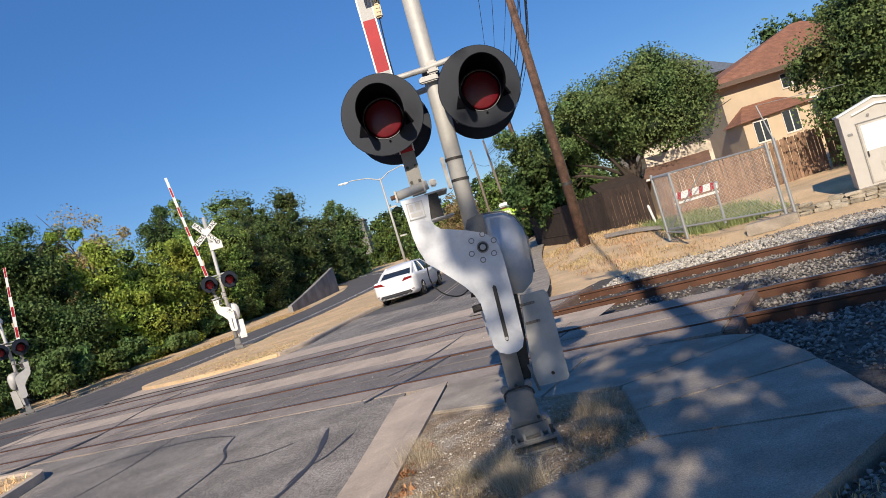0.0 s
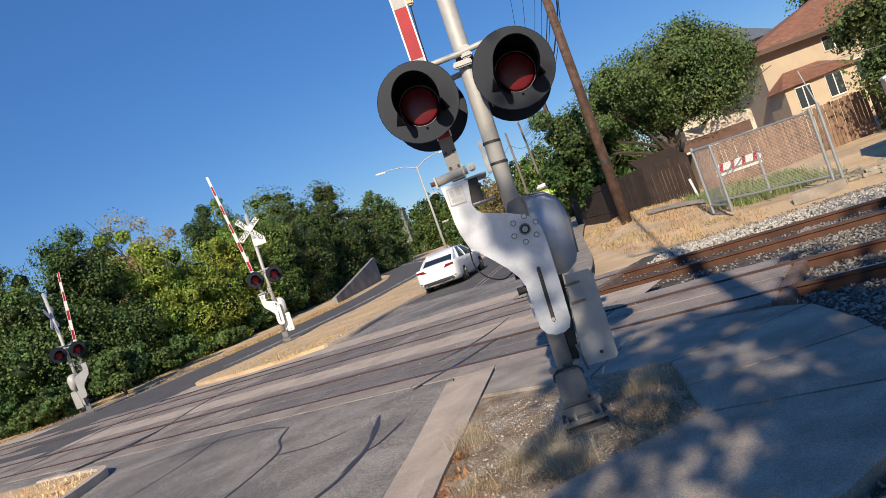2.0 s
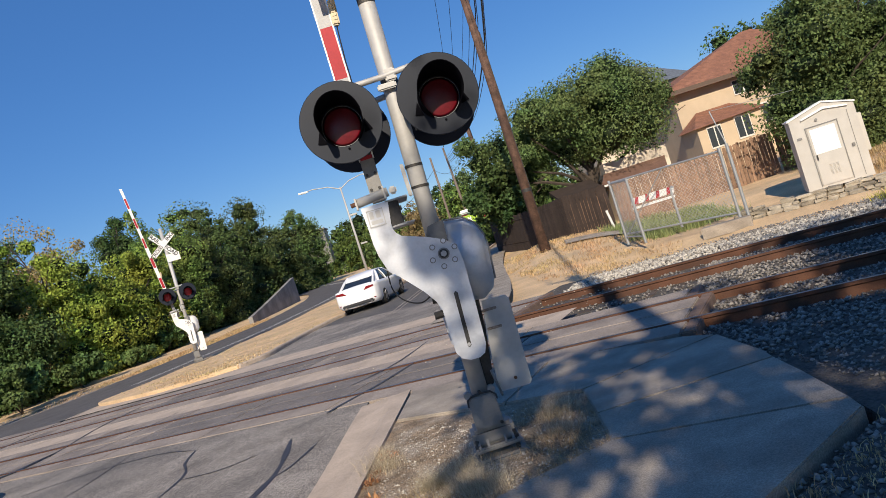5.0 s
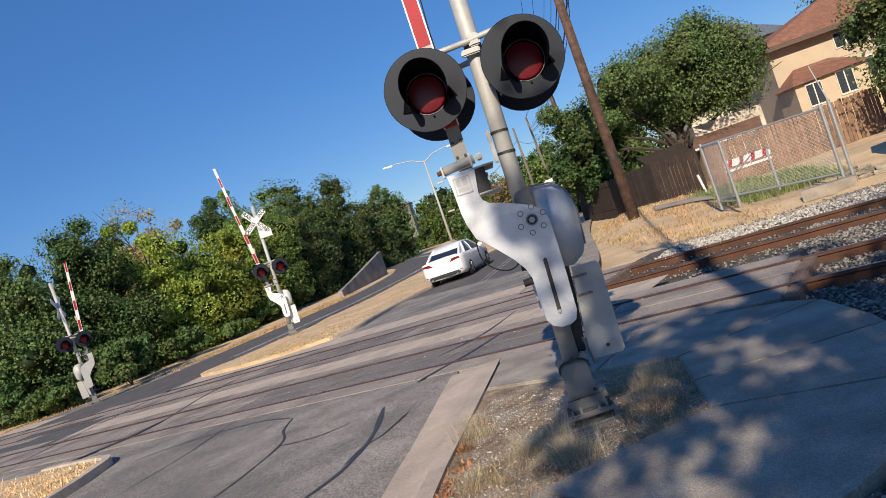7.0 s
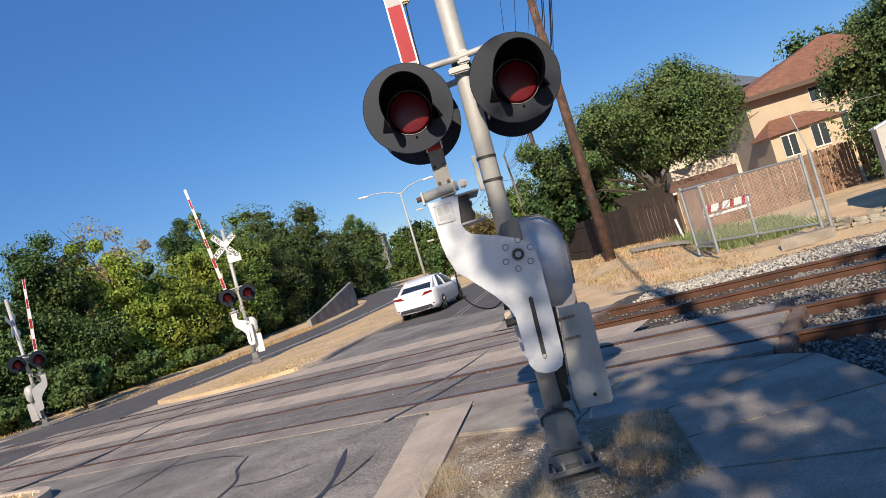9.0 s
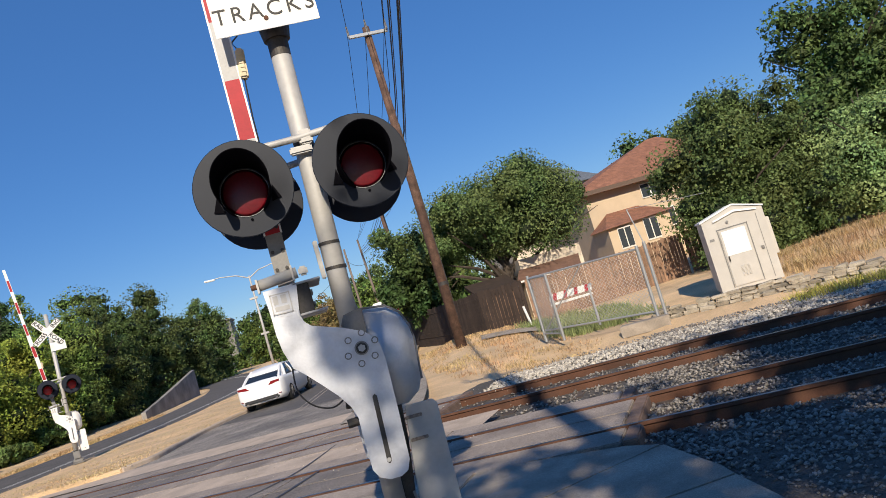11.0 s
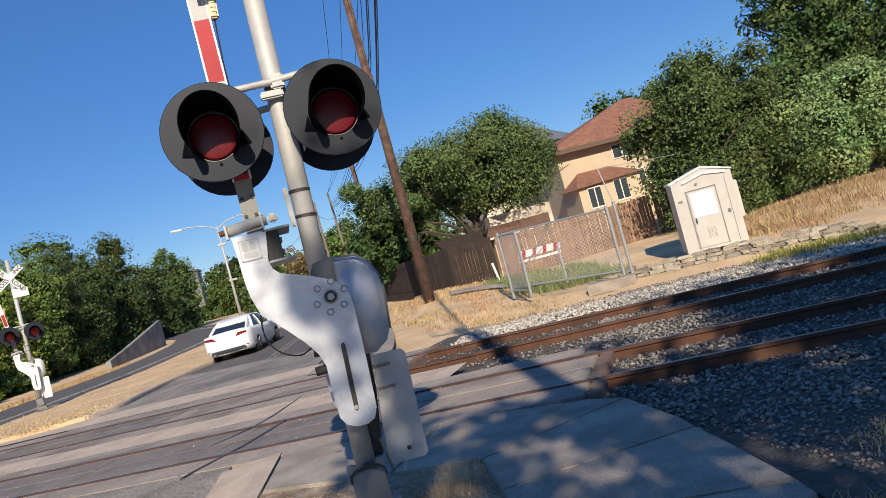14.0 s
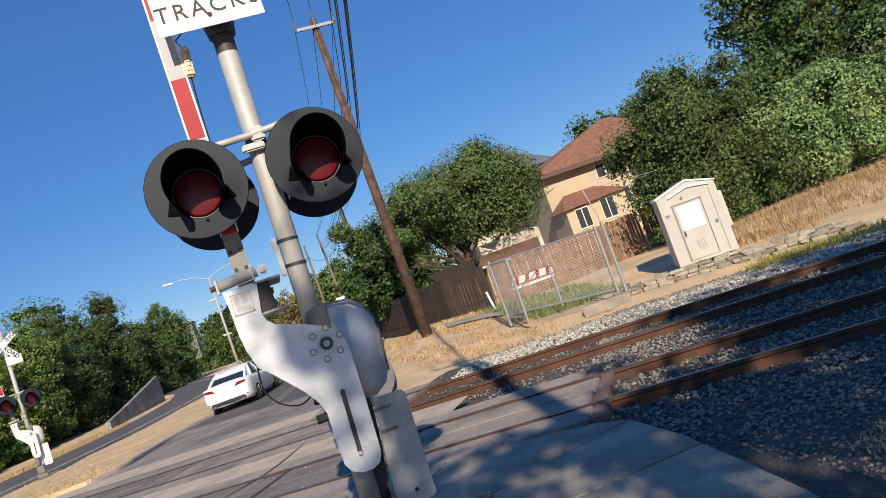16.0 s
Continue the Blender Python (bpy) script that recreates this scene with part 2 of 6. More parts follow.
leaf_dark = leafy("leaf_dark", (0.084, 0.132, 0.043), 0.55)
leaf_oak = leafy("leaf_oak", (0.112, 0.155, 0.053), 0.5)
# near-black green: the shade inside the crowns put into a leaf colour
leaf_shade_core = leafy("leaf_shade_core", (0.018, 0.03, 0.01), 0.2, 0.0)
leaf_mid = leafy("leaf_mid", (0.14, 0.205, 0.052), 0.5)
leaf_yellow = leafy("leaf_yellow_green", (0.27, 0.34, 0.06))
leaf_grey = leafy("leaf_grey_green", (0.19, 0.27, 0.105))
leaf_brown = leafy("leaf_brown", (0.33, 0.26, 0.12))
straw_dull = leafy("dull_straw", (0.54, 0.38, 0.2), 0.45, 0.2, 0.02)
straw = leafy("straw", (0.76, 0.57, 0.31), 0.4, 0.2, 0.015)
straw_pale = leafy("pale_straw", (0.58, 0.48, 0.33), 0.4, 0.2, 0.015)
leaf_litter = leafy("leaf_litter", (0.36, 0.17, 0.085), 0.5, 0.1, 0.02)
green_grass = leafy("green_grass", (0.58, 0.5, 0.12), 0.4, 0.3, 0.03)
weed_green = leafy("weed_green", (0.33, 0.37, 0.15), 0.4, 0.3, 0.03)

# ---- small builders ----
def part(name, bm, material, parent=None, label="", smooth=False):
    """Links a bmesh as one mesh object under a thing or a part."""
    me = bpy.data.meshes.new(name)
    bmesh.ops.recalc_face_normals(bm, faces=bm.faces)
    bm.to_mesh(me); bm.free()
    me.materials.append(material)
    if smooth:
        for f in me.polygons: f.use_smooth = True
    ob = new(name, me)
    if parent: ob.parent = parent
    if label: ob["label"] = label
    return ob


def empty(name, label, category, m=None, group="", kind=""):
    ob = new(name)
    if m is not None: ob.matrix_basis = m
    return tagged(ob, label, category, group, kind)


def box(c, s, rot=(0, 0, 0), bevel=0.0, bm=None):
    bm = bm or bmesh.new()
    r = bmesh.ops.create_cube(bm, size=1)
    bmesh.ops.transform(bm, matrix=pose(*c, *rot) @ Matrix.Diagonal((*s, 1)), verts=r["verts"])
    if bevel:
        es = list({e for v in r["verts"] for e in v.link_edges})
        bmesh.ops.bevel(bm, geom=es, offset=bevel, segments=2, affect='EDGES')
    return bm


def cyl(a, b, r1, r2=None, n=16, bm=None, cap=True):
    bm = bm or bmesh.new()
    a, b = Vector(a), Vector(b)
    r2 = r1 if r2 is None else r2
    d = b - a
    r = bmesh.ops.create_cone(bm, cap_ends=cap, segments=n, radius1=r1, radius2=r2, depth=d.length)
    bmesh.ops.transform(bm, matrix=Matrix.Translation((a + b) / 2) @ d.to_track_quat("Z", "Y").to_matrix().to_4x4(), verts=r["verts"])
    return bm


def prism(points, axis, lo, hi, bm=None, bevel=0.0):
    """A flat outline drawn out along an axis: 'y' (points are x, z), 'x' (y, z) or 'z' (x, y)."""
    bm = bm or bmesh.new()
    def at(p, q): return {"y": (p[0], q, p[1]), "x": (q, p[0], p[1]), "z": (p[0], p[1], q)}[axis]
    A = [bm.verts.new(at(p, lo)) for p in points]
    B = [bm.verts.new(at(p, hi)) for p in points]
    fa, fb = bm.faces.new(A), bm.faces.new(B[::-1])
    for i in range(len(points)):
        j = (i + 1) % len(points)
        bm.faces.new((A[i], B[i], B[j], A[j]))
    if bevel:
        bmesh.ops.bevel(bm, geom=list(set(fa.edges) | set(fb.edges)), offset=bevel, segments=2, affect='EDGES')
    return bm


def tube(points, r, n=6, bm=None):
    """A round bar through the points."""
    bm = bm or bmesh.new()
    rings = []
    pts = [Vector(p) for p in points]
    for i, p in enumerate(pts):
        d = (pts[min(i + 1, len(pts) - 1)] - pts[max(i - 1, 0)]).normalized()
        q = d.to_track_quat("Z", "Y")
        rr = r[i] if isinstance(r, (list, tuple)) else r
        rings.append([bm.verts.new(p + q @ Vector((rr * math.cos(k * math.tau / n), rr * math.sin(k * math.tau / n), 0))) for k in range(n)])
    for A, B in zip(rings, rings[1:]):
        for k in range(n):
            bm.faces.new((A[k], A[(k + 1) % n], B[(k + 1) % n], B[k]))
    bm.faces.new(rings[0][::-1]); bm.faces.new(rings[-1])
    return bm


def smooth_line(pts, n=8):
    """A soft curve through plan points."""
    out = []
    P = [Vector(p) for p in pts]
    for i in range(len(P) - 1):
        a, b, c, d = P[max(i - 1, 0)], P[i], P[i + 1], P[min(i + 2, len(P) - 1)]
        for k in range(n):
            t = k / n
            out.append(0.5 * (2 * b + (c - a) * t + (2 * a - 5 * b + 4 * c - d) * t * t + (3 * b - a - 3 * c + d) * t ** 3))
    return out + [P[-1]]


def words(text, size, m, material, parent, name="lettering", depth=0.002, align='CENTER', width=0.0, spacing=1.0):
    """Raised letters in the built-in font, as a mesh."""
    cu = bpy.data.curves.new(name, 'FONT')
    cu.body, cu.size, cu.align_x, cu.align_y, cu.extrude, cu.offset = text, size, align, 'CENTER', depth, width
    cu.space_character = spacing
    tmp = bpy.data.objects.new(name, cu)
    scene.collection.objects.link(tmp)
    me = bpy.data.meshes.new_from_object(tmp.evaluated_get(bpy.context.evaluated_depsgraph_get()))
    bpy.data.objects.remove(tmp)
    me.materials.clear(); me.materials.append(material)
    ob = new(name, me)
    ob.matrix_basis = m
    ob.parent = parent
    return ob


def mesh_from(name, V, F, material, parent=None):
    me = bpy.data.meshes.new(name)
    V, F = np.asarray(V, dtype=np.float32), np.asarray(F, dtype=np.int32)
    k = F.shape[1]
    me.vertices.add(len(V)); me.vertices.foreach_set("co", V.ravel())
    me.loops.add(F.size); me.loops.foreach_set("vertex_index", F.ravel())
    me.polygons.add(len(F)); me.polygons.foreach_set("loop_start", np.arange(0, F.size, k, dtype=np.int32))
    me.update(calc_edges=True)
    me.materials.append(material)
    ob = new(name, me)
    if parent: ob.parent = parent
    return ob

# ---- plan: track frame and heights ----
TU, TV = Vector((0.8658, -0.5004)), Vector((0.5004, 0.8658))
def track(u, v, z=0.0):
    return Vector((TU.x * u + TV.x * v, TU.y * u + TV.y * v, z))
def uv_of(x, y): return TU.x * x + TU.y * y, TV.x * x + TV.y * y
def soft(a, b, x):
    t = max(0.0, min(1.0, (x - a) / (b - a)))
    return t * t * (3 - 2 * t)
def road_z(x, y):
    v = uv_of(x, y)[1]
    return -0.12 + 0.1 * soft(5.4, 8.6, v) * (1 - soft(15.9, 22.5, v)) + 0.012 * max(0.0, y - 28)
def land_z(x, y):
    u, v = uv_of(x, y)
    z = -0.14 + 0.012 * max(0.0, y - 28)
    right = soft(-8.2, -4.2, u)
    z -= 0.42 * right * soft(15.6, 20.5, v) * (1 - 0.5 * soft(21.4, 21.9, v)) * (1 - soft(25.5, 29.5, v))
    z += 0.5 * math.exp(-((x - 4.9) ** 2 + (y - 29) ** 2) / 16.0) * soft(2.8, 4.4, x - 0.12 * (y - 24))
    if x > 9: z += 0.03 * (x - 9) * soft(23, 30, v)
    return z

# ---- ground, roads ----
def spread(lo, hi, near, far, a, b):
    """Grid steps: fine between a and b, coarse outside."""
    out, x = [], lo
    while x < hi:
        out.append(x)
        x += near if a <= x < b else min(far, max(near, (a - x) * 0.35 if x < a else (x - b) * 0.35))
    return out + [hi]

gx, gy = spread(-900, 900, 0.7, 120, -40, 40), spread(-300, 1400, 0.7, 120, -4, 75)
GV = [(x, y, land_z(x, min(y, 160)) - 0.06 + 0.03 * noise.noise((x * 0.9, y * 0.9, 0))) for y in gy for x in gx]
W = len(gx)
GF = [(j * W + i, j * W + i + 1, (j + 1) * W + i + 1, (j + 1) * W + i) for j in range(len(gy) - 1) for i in range(W - 1)]
ground = tagged(mesh_from("ground", GV, GF, dry_ground), "dry straw-coloured earth and dead grass", "ground", kind="structure")
for f in ground.data.polygons: f.use_smooth = True


def strip(name, left, right, zf, material, n=6, across=6, label="", category="", lift=0.0):
    """A paved sheet between two plan lines, following the heights."""
    L, R = smooth_line([(*p, 0) for p in left], n), smooth_line([(*p, 0) for p in right], n)
    V, F = [], []
    for a, b in zip(L, R):
        for k in range(across + 1):
            p = a.lerp(b, k / across)
            V.append((p.x, p.y, zf(p.x, p.y) + lift))
    w = across + 1
    for i in range(len(L) - 1):
        for k in range(across):
            F.append((i * w + k, i * w + k + 1, (i + 1) * w + k + 1, (i + 1) * w + k))
    ob = mesh_from(name, V, F, material)
    return tagged(ob, label, category, kind="structure")

RA_L = [(-7.8, -40), (-7.6, -10), (-7.4, 4), (-7.2, 10), (-6.9, 13.5), (-6.4, 17), (-5.7, 20), (-5.0, 23.5), (-4.5, 28), (-2.6, 33), (-1.3, 39), (0.3, 45), (1.6, 51), (3.2, 60), (6.5, 74), (13, 92)]
RA_R = [(-2.4, -40), (-1.9, -10), (-1.55, 4), (-1.1, 10), (-0.7, 13.5), (0.05, 17), (0.5, 20), (1.0, 24), (1.6, 29), (2.4, 34), (3.3, 40), (4.3, 45), (5.6, 51), (7.8, 60), (12.5, 72), (20, 86)]
road = strip("road", RA_L, RA_R, road_z, asphalt, n=10, across=10, label="worn grey asphalt road with cracks and tyre marks", category="road")
RB_R = [(-18, -20), (-15.5, 8), (-13.2, 19), (-10.9, 26), (-9.5, 31), (-7.7, 35), (-6.5, 38), (-5.6, 43), (-4.4, 49), (-3.4, 56), (-3.3, 65), (-5.2, 80), (-10, 96), (-18, 108)]
RB_L = [(-26, -20), (-24.5, 8), (-22.5, 21), (-19.4, 28.6), (-16.6, 32), (-14.2, 37.5), (-12.2, 42), (-10.6, 46), (-9.6, 50.5), (-9.1, 57), (-9.1, 66), (-11, 79), (-16, 92), (-25, 102)]
road_b = strip("road_far", RB_L, RB_R, road_z, asphalt_new, n=10, across=8, label="dark asphalt carriageway beyond the median", category="road", lift=0.006)
# painted lines on the far carriageway
for k, (o, w) in enumerate(((0.30, 0.014), (0.34, 0.014))):
    ll = [Vector(a).lerp(Vector(b), o) for a, b in zip(RB_R, RB_L)]
    rr = [Vector(a).lerp(Vector(b), o + w) for a, b in zip(RB_R, RB_L)]
    strip("road_line", ll[4:], rr[4:], road_z, trim_white, n=8, across=1, lift=0.014, label="worn white painted lane line on asphalt", category="road marking")


def pave(name, outline, lo, hi, material, label, category, bevel=0.01):
    bm = prism(outline, 'z', lo, hi)
    if bevel:
        top = [e for e in bm.edges if all(abs(v.co.z - hi) < 1e-5 for v in e.verts)]
        bmesh.ops.bevel(bm, geom=top, offset=bevel, segments=2, affect='EDGES')
    return tagged(part(name, bm, material), label, category, kind="structure")


# raised median of dry grass with kerb
med = [(-5.5, 22.3), (-4.85, 23.4), (-4.7, 25.6), (-4.35, 28.3), (-3.6, 30.6), (-2.5, 33.2), (-1.25, 39), (0.35, 45), (1.65, 51), (3.2, 60), (0.2, 63), (-3.1, 60), (-3.5, 55.5), (-4.5, 49), (-5.7, 43), (-6.6, 38), (-7.8, 35), (-9.4, 31), (-10.3, 28), (-10.9, 25.6), (-8.6, 23.3), (-7.1, 22.6)]
def raised(name, pts, lift, inset, material, label, category, zf=road_z):
    """A low island: its rim follows the road, its top is domed."""
    c = sum((Vector(p) for p in pts), Vector((0, 0))) / len(pts)
    S = smooth_line([(*p, 0) for p in pts] + [(*pts[0], 0)], 6)[:-1]
    bm = bmesh.new()
    rings = []
    for k, (sh, dz) in enumerate(((0, -0.1), (0, lift), (inset, lift + 0.01), (None, lift + 0.04))):
        ring = []
        for i, p in enumerate(S):
            q = Vector((p.x, p.y))
            if k >= 2:
                a, b = S[i - 1], S[(i + 1) % len(S)]
                nrm = Vector((-(b.y - a.y), b.x - a.x)).normalized()
                if nrm.dot(c - q) < 0 and (c - q).length > 3: nrm = -nrm
                q = q + nrm * (inset if k == 2 else inset + 0.5)
            ring.append(bm.verts.new((q.x, q.y, zf(p.x, p.y) + dz)))
        rings.append(ring)
    for A, B in zip(rings, rings[1:]):
        for i in range(len(A)):
            bm.faces.new((A[i], A[(i + 1) % len(A)], B[(i + 1) % len(A)], B[i]))
    bmesh.ops.triangle_fill(bm, use_beauty=True, edges=[e for e in bm.edges if e.is_boundary and all(v in rings[-1] for v in e.verts)])
    ob = part(name, bm, material)
    return tagged(ob, label, category, kind="structure")

median = raised("median", med, 0.1, 0.02, dry_ground, "raised median of dry yellow grass beside the tracks", "median")
near_med = [(-7.75, 10.0), (-7.5, 12.2), (-7.75, 13.1), (-10.6, 14.7), (-14.6, 16.6), (-16, 6), (-17.5, -8), (-7.5, -8)]
near_median = raised("median_near", near_med, 0.1, 0.02, dry_ground, "dry grass island with a concrete kerb", "median")

def kerb_line(name, pts, zf, w, h, material, label):
    S = smooth_line([(*p, 0) for p in pts], 6)
    bm = bmesh.new(); prev = None
    for i, p in enumerate(S):
        d = (S[min(i + 1, len(S) - 1)] - S[max(i - 1, 0)]).normalized()
        nrm = Vector((d.y, -d.x, 0))
        z = zf(p.x, p.y)
        prof = [(0, -0.1), (0.0, h * 0.7), (w * 0.15, h), (w, h), (w, -0.1)]
        ring = [bm.verts.new((p.x + nrm.x * a, p.y + nrm.y * a, z + b)) for a, b in prof]
        if prev:
            for k in range(4): bm.faces.new((prev[k], ring[k], ring[k + 1], prev[k + 1]))
        else:
            bm.faces.new(ring)
        prev = ring
    bm.faces.new(prev[::-1])
    return tagged(part(name, bm, material), label, "kerb", kind="structure")

kerb_line("kerb_median", [(p[0] + 0.1, p[1]) for p in med[:10]][::-1], road_z, 0.16, 0.125, kerb_concrete, "low concrete kerb along the dry median")
kerb_line("kerb_near_median", [(-7.9, 3), (-7.75, 9.8), (-7.5, 12.1), (-7.72, 13.1), (-9.5, 14.15)], road_z, 0.17, 0.135, kerb_concrete, "rounded concrete kerb at the island tip")
kerb_line("kerb_far", RA_R[6:14], road_z, 0.18, 0.12, kerb_concrete, "low concrete kerb along the road")

# kerb and gutter beside the corner
bm = bmesh.new(); prev = None
for i in range(26):
    y = -6 + i * 0.65
    xg, xo = -1.57 + (0.125 if y > 6.8 else 0.071) * (y - 6.8), -0.99 + (0.132 if y > 6.31 else 0.1) * (y - 6.31)
    zr = road_z(xg, y)
    ring = [bm.verts.new(q) for q in ((xg, y, zr - 0.12), (xg, y, zr + 0.008), (xg + 0.3 * (xo - xg), y, zr + 0.01), (xg + 0.62 * (xo - xg), y, min(0.0, zr + 0.04)), (xg + 0.74 * (xo - xg), y, -0.004), (xo, y, 0.004), (xo, y, -0.2))]
    if prev:
        for k in range(6): bm.faces.new((prev[k], ring[k], ring[k + 1], prev[k + 1]))
    prev = ring
bm.faces.new(prev)
tagged(part("kerb_gutter", bm, kerb_concrete), "tan concrete kerb and gutter beside the road", "kerb", kind="structure")

# bed of soil round the mast, pavement slabs
pave("soil_bed", [(-1.35, 4.2), (-0.85, 8.75), (-0.66, 8.8), (1.2, 7.4), (1.02, 5.74), (0.3, 5.45), (-0.3, 5.2), (-0.8, 4.6)], -0.24, -0.03, soil, "bare soil bed with gravel and dead grass", "soil", 0)
tagged(bpy.data.objects["soil_bed"], kind="structure")
slabs = [
    [(-0.665, 8.73), (0.47, 7.87), (1.2, 9.14), (-0.475, 10.1)],
    [(0.47, 7.87), (1.16, 7.39), (2.4, 7.72), (2.67, 7.80), (2.48, 8.15), (1.57, 8.93), (1.2, 9.14)],
    [(1.06, 6.5), (1.16, 7.39), (2.4, 7.72), (2.68, 7.78), (2.62, 6.7), (2.58, 6.42)],
    [(0.97, 5.76), (1.06, 6.5), (2.58, 6.42), (2.5, 5.85), (2.38, 5.03)],
    [(-0.3, 5.24), (0.3, 5.5), (0.97, 5.76), (2.38, 5.03), (2.34, 4.84), (1.15, 3.98), (0.6, 3.7)],
    [(-1.16, 4.4), (-0.3, 5.24), (0.6, 3.7), (-1.3, 2.7)],
    [(-1.3, 2.7), (0.6, 3.7), (0.9, 1.5), (-1.48, 1.3)],
    [(-1.48, 1.3), (0.9, 1.5), (0.7, -1.2), (-1.7, -1.2)],
]
sidewalk = pave("pavement", [(-1.6, -1.1), (0.6, -1.1), (0.8, 3.7), (1.1, 4.0), (2.3, 4.88), (2.6, 7.74), (1.2, 9.05), (-0.35, 9.9), (-0.5, 8.75), (1.2, 7.45), (1.0, 5.85), (-0.2, 5.35), (-1.1, 4.5)], -0.25, -0.06, soil, "shaded concrete pavement at the crossing corner", "pavement", 0)
for o in slabs:
    c = sum((Vector(p) for p in o), Vector((0, 0))) / len(o)
    pts = [c + (Vector(p) - c) * (1 - 0.011 / (Vector(p) - c).length) for p in o]
    bm = prism([(p.x, p.y) for p in pts], 'z', -0.2, 0.0)
    bmesh.ops.bevel(bm, geom=[e for e in bm.edges if all(abs(v.co.z) < 1e-5 for v in e.verts)], offset=0.012, segments=2, affect='EDGES')
    part("slab", bm, concrete, sidewalk)

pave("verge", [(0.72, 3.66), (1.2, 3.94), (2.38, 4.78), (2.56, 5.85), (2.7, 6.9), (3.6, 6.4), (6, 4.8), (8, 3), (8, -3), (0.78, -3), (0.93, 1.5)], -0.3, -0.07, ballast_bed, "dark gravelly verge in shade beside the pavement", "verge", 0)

# far pavement past the tracks
strip("pavement_far", [(0.05, 17.2), (0.6, 19.8), (1.14, 24), (1.74, 29), (2.64, 35), (4.4, 45.5), (7.9, 60)], [(1.6, 15.9), (2.15, 18.8), (2.75, 23.2), (3.3, 28.2), (4.1, 34.5), (5.8, 44.5), (9.2, 59)], road_z, concrete, label="concrete pavement running on past the tracks", category="pavement", lift=0.03)

# ---- tracks ----
RAILS = [9.15, 10.61, 12.88, 14.34]
U0, U1 = -70, 60
prof = [(-0.036, 0), (0.036, 0), (0.036, -0.035), (0.012, -0.05), (0.012, -0.155), (0.075, -0.17), (0.075, -0.185), (-0.075, -0.185), (-0.075, -0.17), (-0.012, -0.155), (-0.012, -0.05), (-0.036, -0.035)]
TM = Matrix(((TU.x, TV.x, 0, 0), (TU.y, TV.y, 0, 0), (0, 0, 1, 0), (0, 0, 0, 1)))
def tracked(bm):
    bmesh.ops.transform(bm, matrix=TM, verts=bm.verts)
    return bm

bb = bmesh.new()
for (a, b, c, d) in (((-2.6, 7.3), (U1, 7.3), (U1, 17.5), (-2.6, 17.5)), ((-6.3, 11.2), (-2.6, 11.2), (-2.6, 17.5), (-6.3, 17.5)), ((U0, 7.5), (-32, 7.5), (-32, 17.5), (U0, 17.5))):
    n = 24
    nu = max(4, int((b[0] - a[0]) / 0.8))
    grid = [[bb.verts.new((a[0] + (b[0] - a[0]) * i / nu, vv, -0.15 + 0.07 * (1 - soft(7.3, 8.7, vv)) - 0.05 * soft(16.1, 17.5, vv) + 0.035 * noise.noise((i * 2.1, vv * 2.7, 3)))) for i in range(nu + 1)] for vv in [a[1] + (d[1] - a[1]) * k / n for k in range(n + 1)]]
    for j in range(n):
        for i in range(nu): bb.faces.new((grid[j][i], grid[j][i + 1], grid[j + 1][i + 1], grid[j + 1][i]))
tagged(part("ballast", tracked(bb), ballast_bed), "grey crushed stone ballast under the tracks", "ballast", kind="structure")

for k, vs in enumerate((RAILS[:2], RAILS[2:])):
    tr = empty("railway_track", "rusty steel rails on dark wooden sleepers", "railway track", group="railway tracks")
    for v in vs:
        r = part("rail", tracked(prism([(p[0] + v, p[1]) for p in prof], 'x', U0, U1)), rust, tr, "rusty brown steel rail")
        part("rail_head", tracked(prism([(v - 0.026, 0.0005), (v + 0.026, 0.0005), (v + 0.022, 0.003), (v - 0.022, 0.003)], 'x', U0, U1)), rail_top, r, "worn shiny running surface")
    u = -1.75 if k == 0 else -5.3
    tie_me = None
    while u < 26:
        if tie_me is None:
            o = part("sleeper", box((0, 0, 0), (0.23, 2.6, 0.16), bevel=0.012), tie_wood, tr)
            tie_me = o.data
        else:
            o = new("sleeper", tie_me); o.parent = tr
        vm = (vs[0] + vs[1]) / 2
        o.matrix_basis = TM @ pose(u, vm, -0.226 + random.uniform(0, 0.012), 0, random.uniform(-1, 1), random.uniform(-1.2, 1.2))
        u += 0.53

# crossing: concrete panels between and beside the rails, timber ends
crossing = empty("level_crossing", "concrete crossing panels set flush with the rails", "level crossing")
crossing["kind"] = "structure"
def panels(v0, v1, ustart, uend, step, z=-0.012, face=None):
    face = face or panel_concrete
    u = ustart
    me = None
    while u > uend:
        w = min(step, u - uend)
        if me is None or abs(w - step) > 1e-3:
            o = part("panel", box((0, 0, 0), (w - 0.012, v1 - v0, 0.16), bevel=0.012), face, crossing)
            me = o.data
        else:
            o = new("panel", me); o.parent = crossing
        o.matrix_basis = TM @ pose(u - w / 2, (v0 + v1) / 2, z - 0.08 + random.uniform(-0.003, 0.003))
        u -= step
for a, b, us in ((RAILS[0] + 0.1, RAILS[1] - 0.1, -2.08), (RAILS[2] + 0.1, RAILS[3] - 0.1, -5.85)):
    m = (a + b) / 2
    lane = us - 2.44 * (1 if us > -5 else 2), us - 2.44 * 4
    for p, q in ((a, m - 0.01), (m + 0.01, b)):
        panels(p, q, us, lane[0], 2.44); panels(p, q, lane[0], lane[1], 2.44, face=panel_tyred); panels(p, q, lane[1], -36, 2.44)
for a, b, us in ((8.53, RAILS[0] - 0.05, -2.02), (RAILS[1] + 0.05, 11.25, -2.3), (12.2, RAILS[2] - 0.05, -5.7), (RAILS[3] + 0.05, 15.05, -5.85)):
    panels(a, b, us, -36, 2.44)
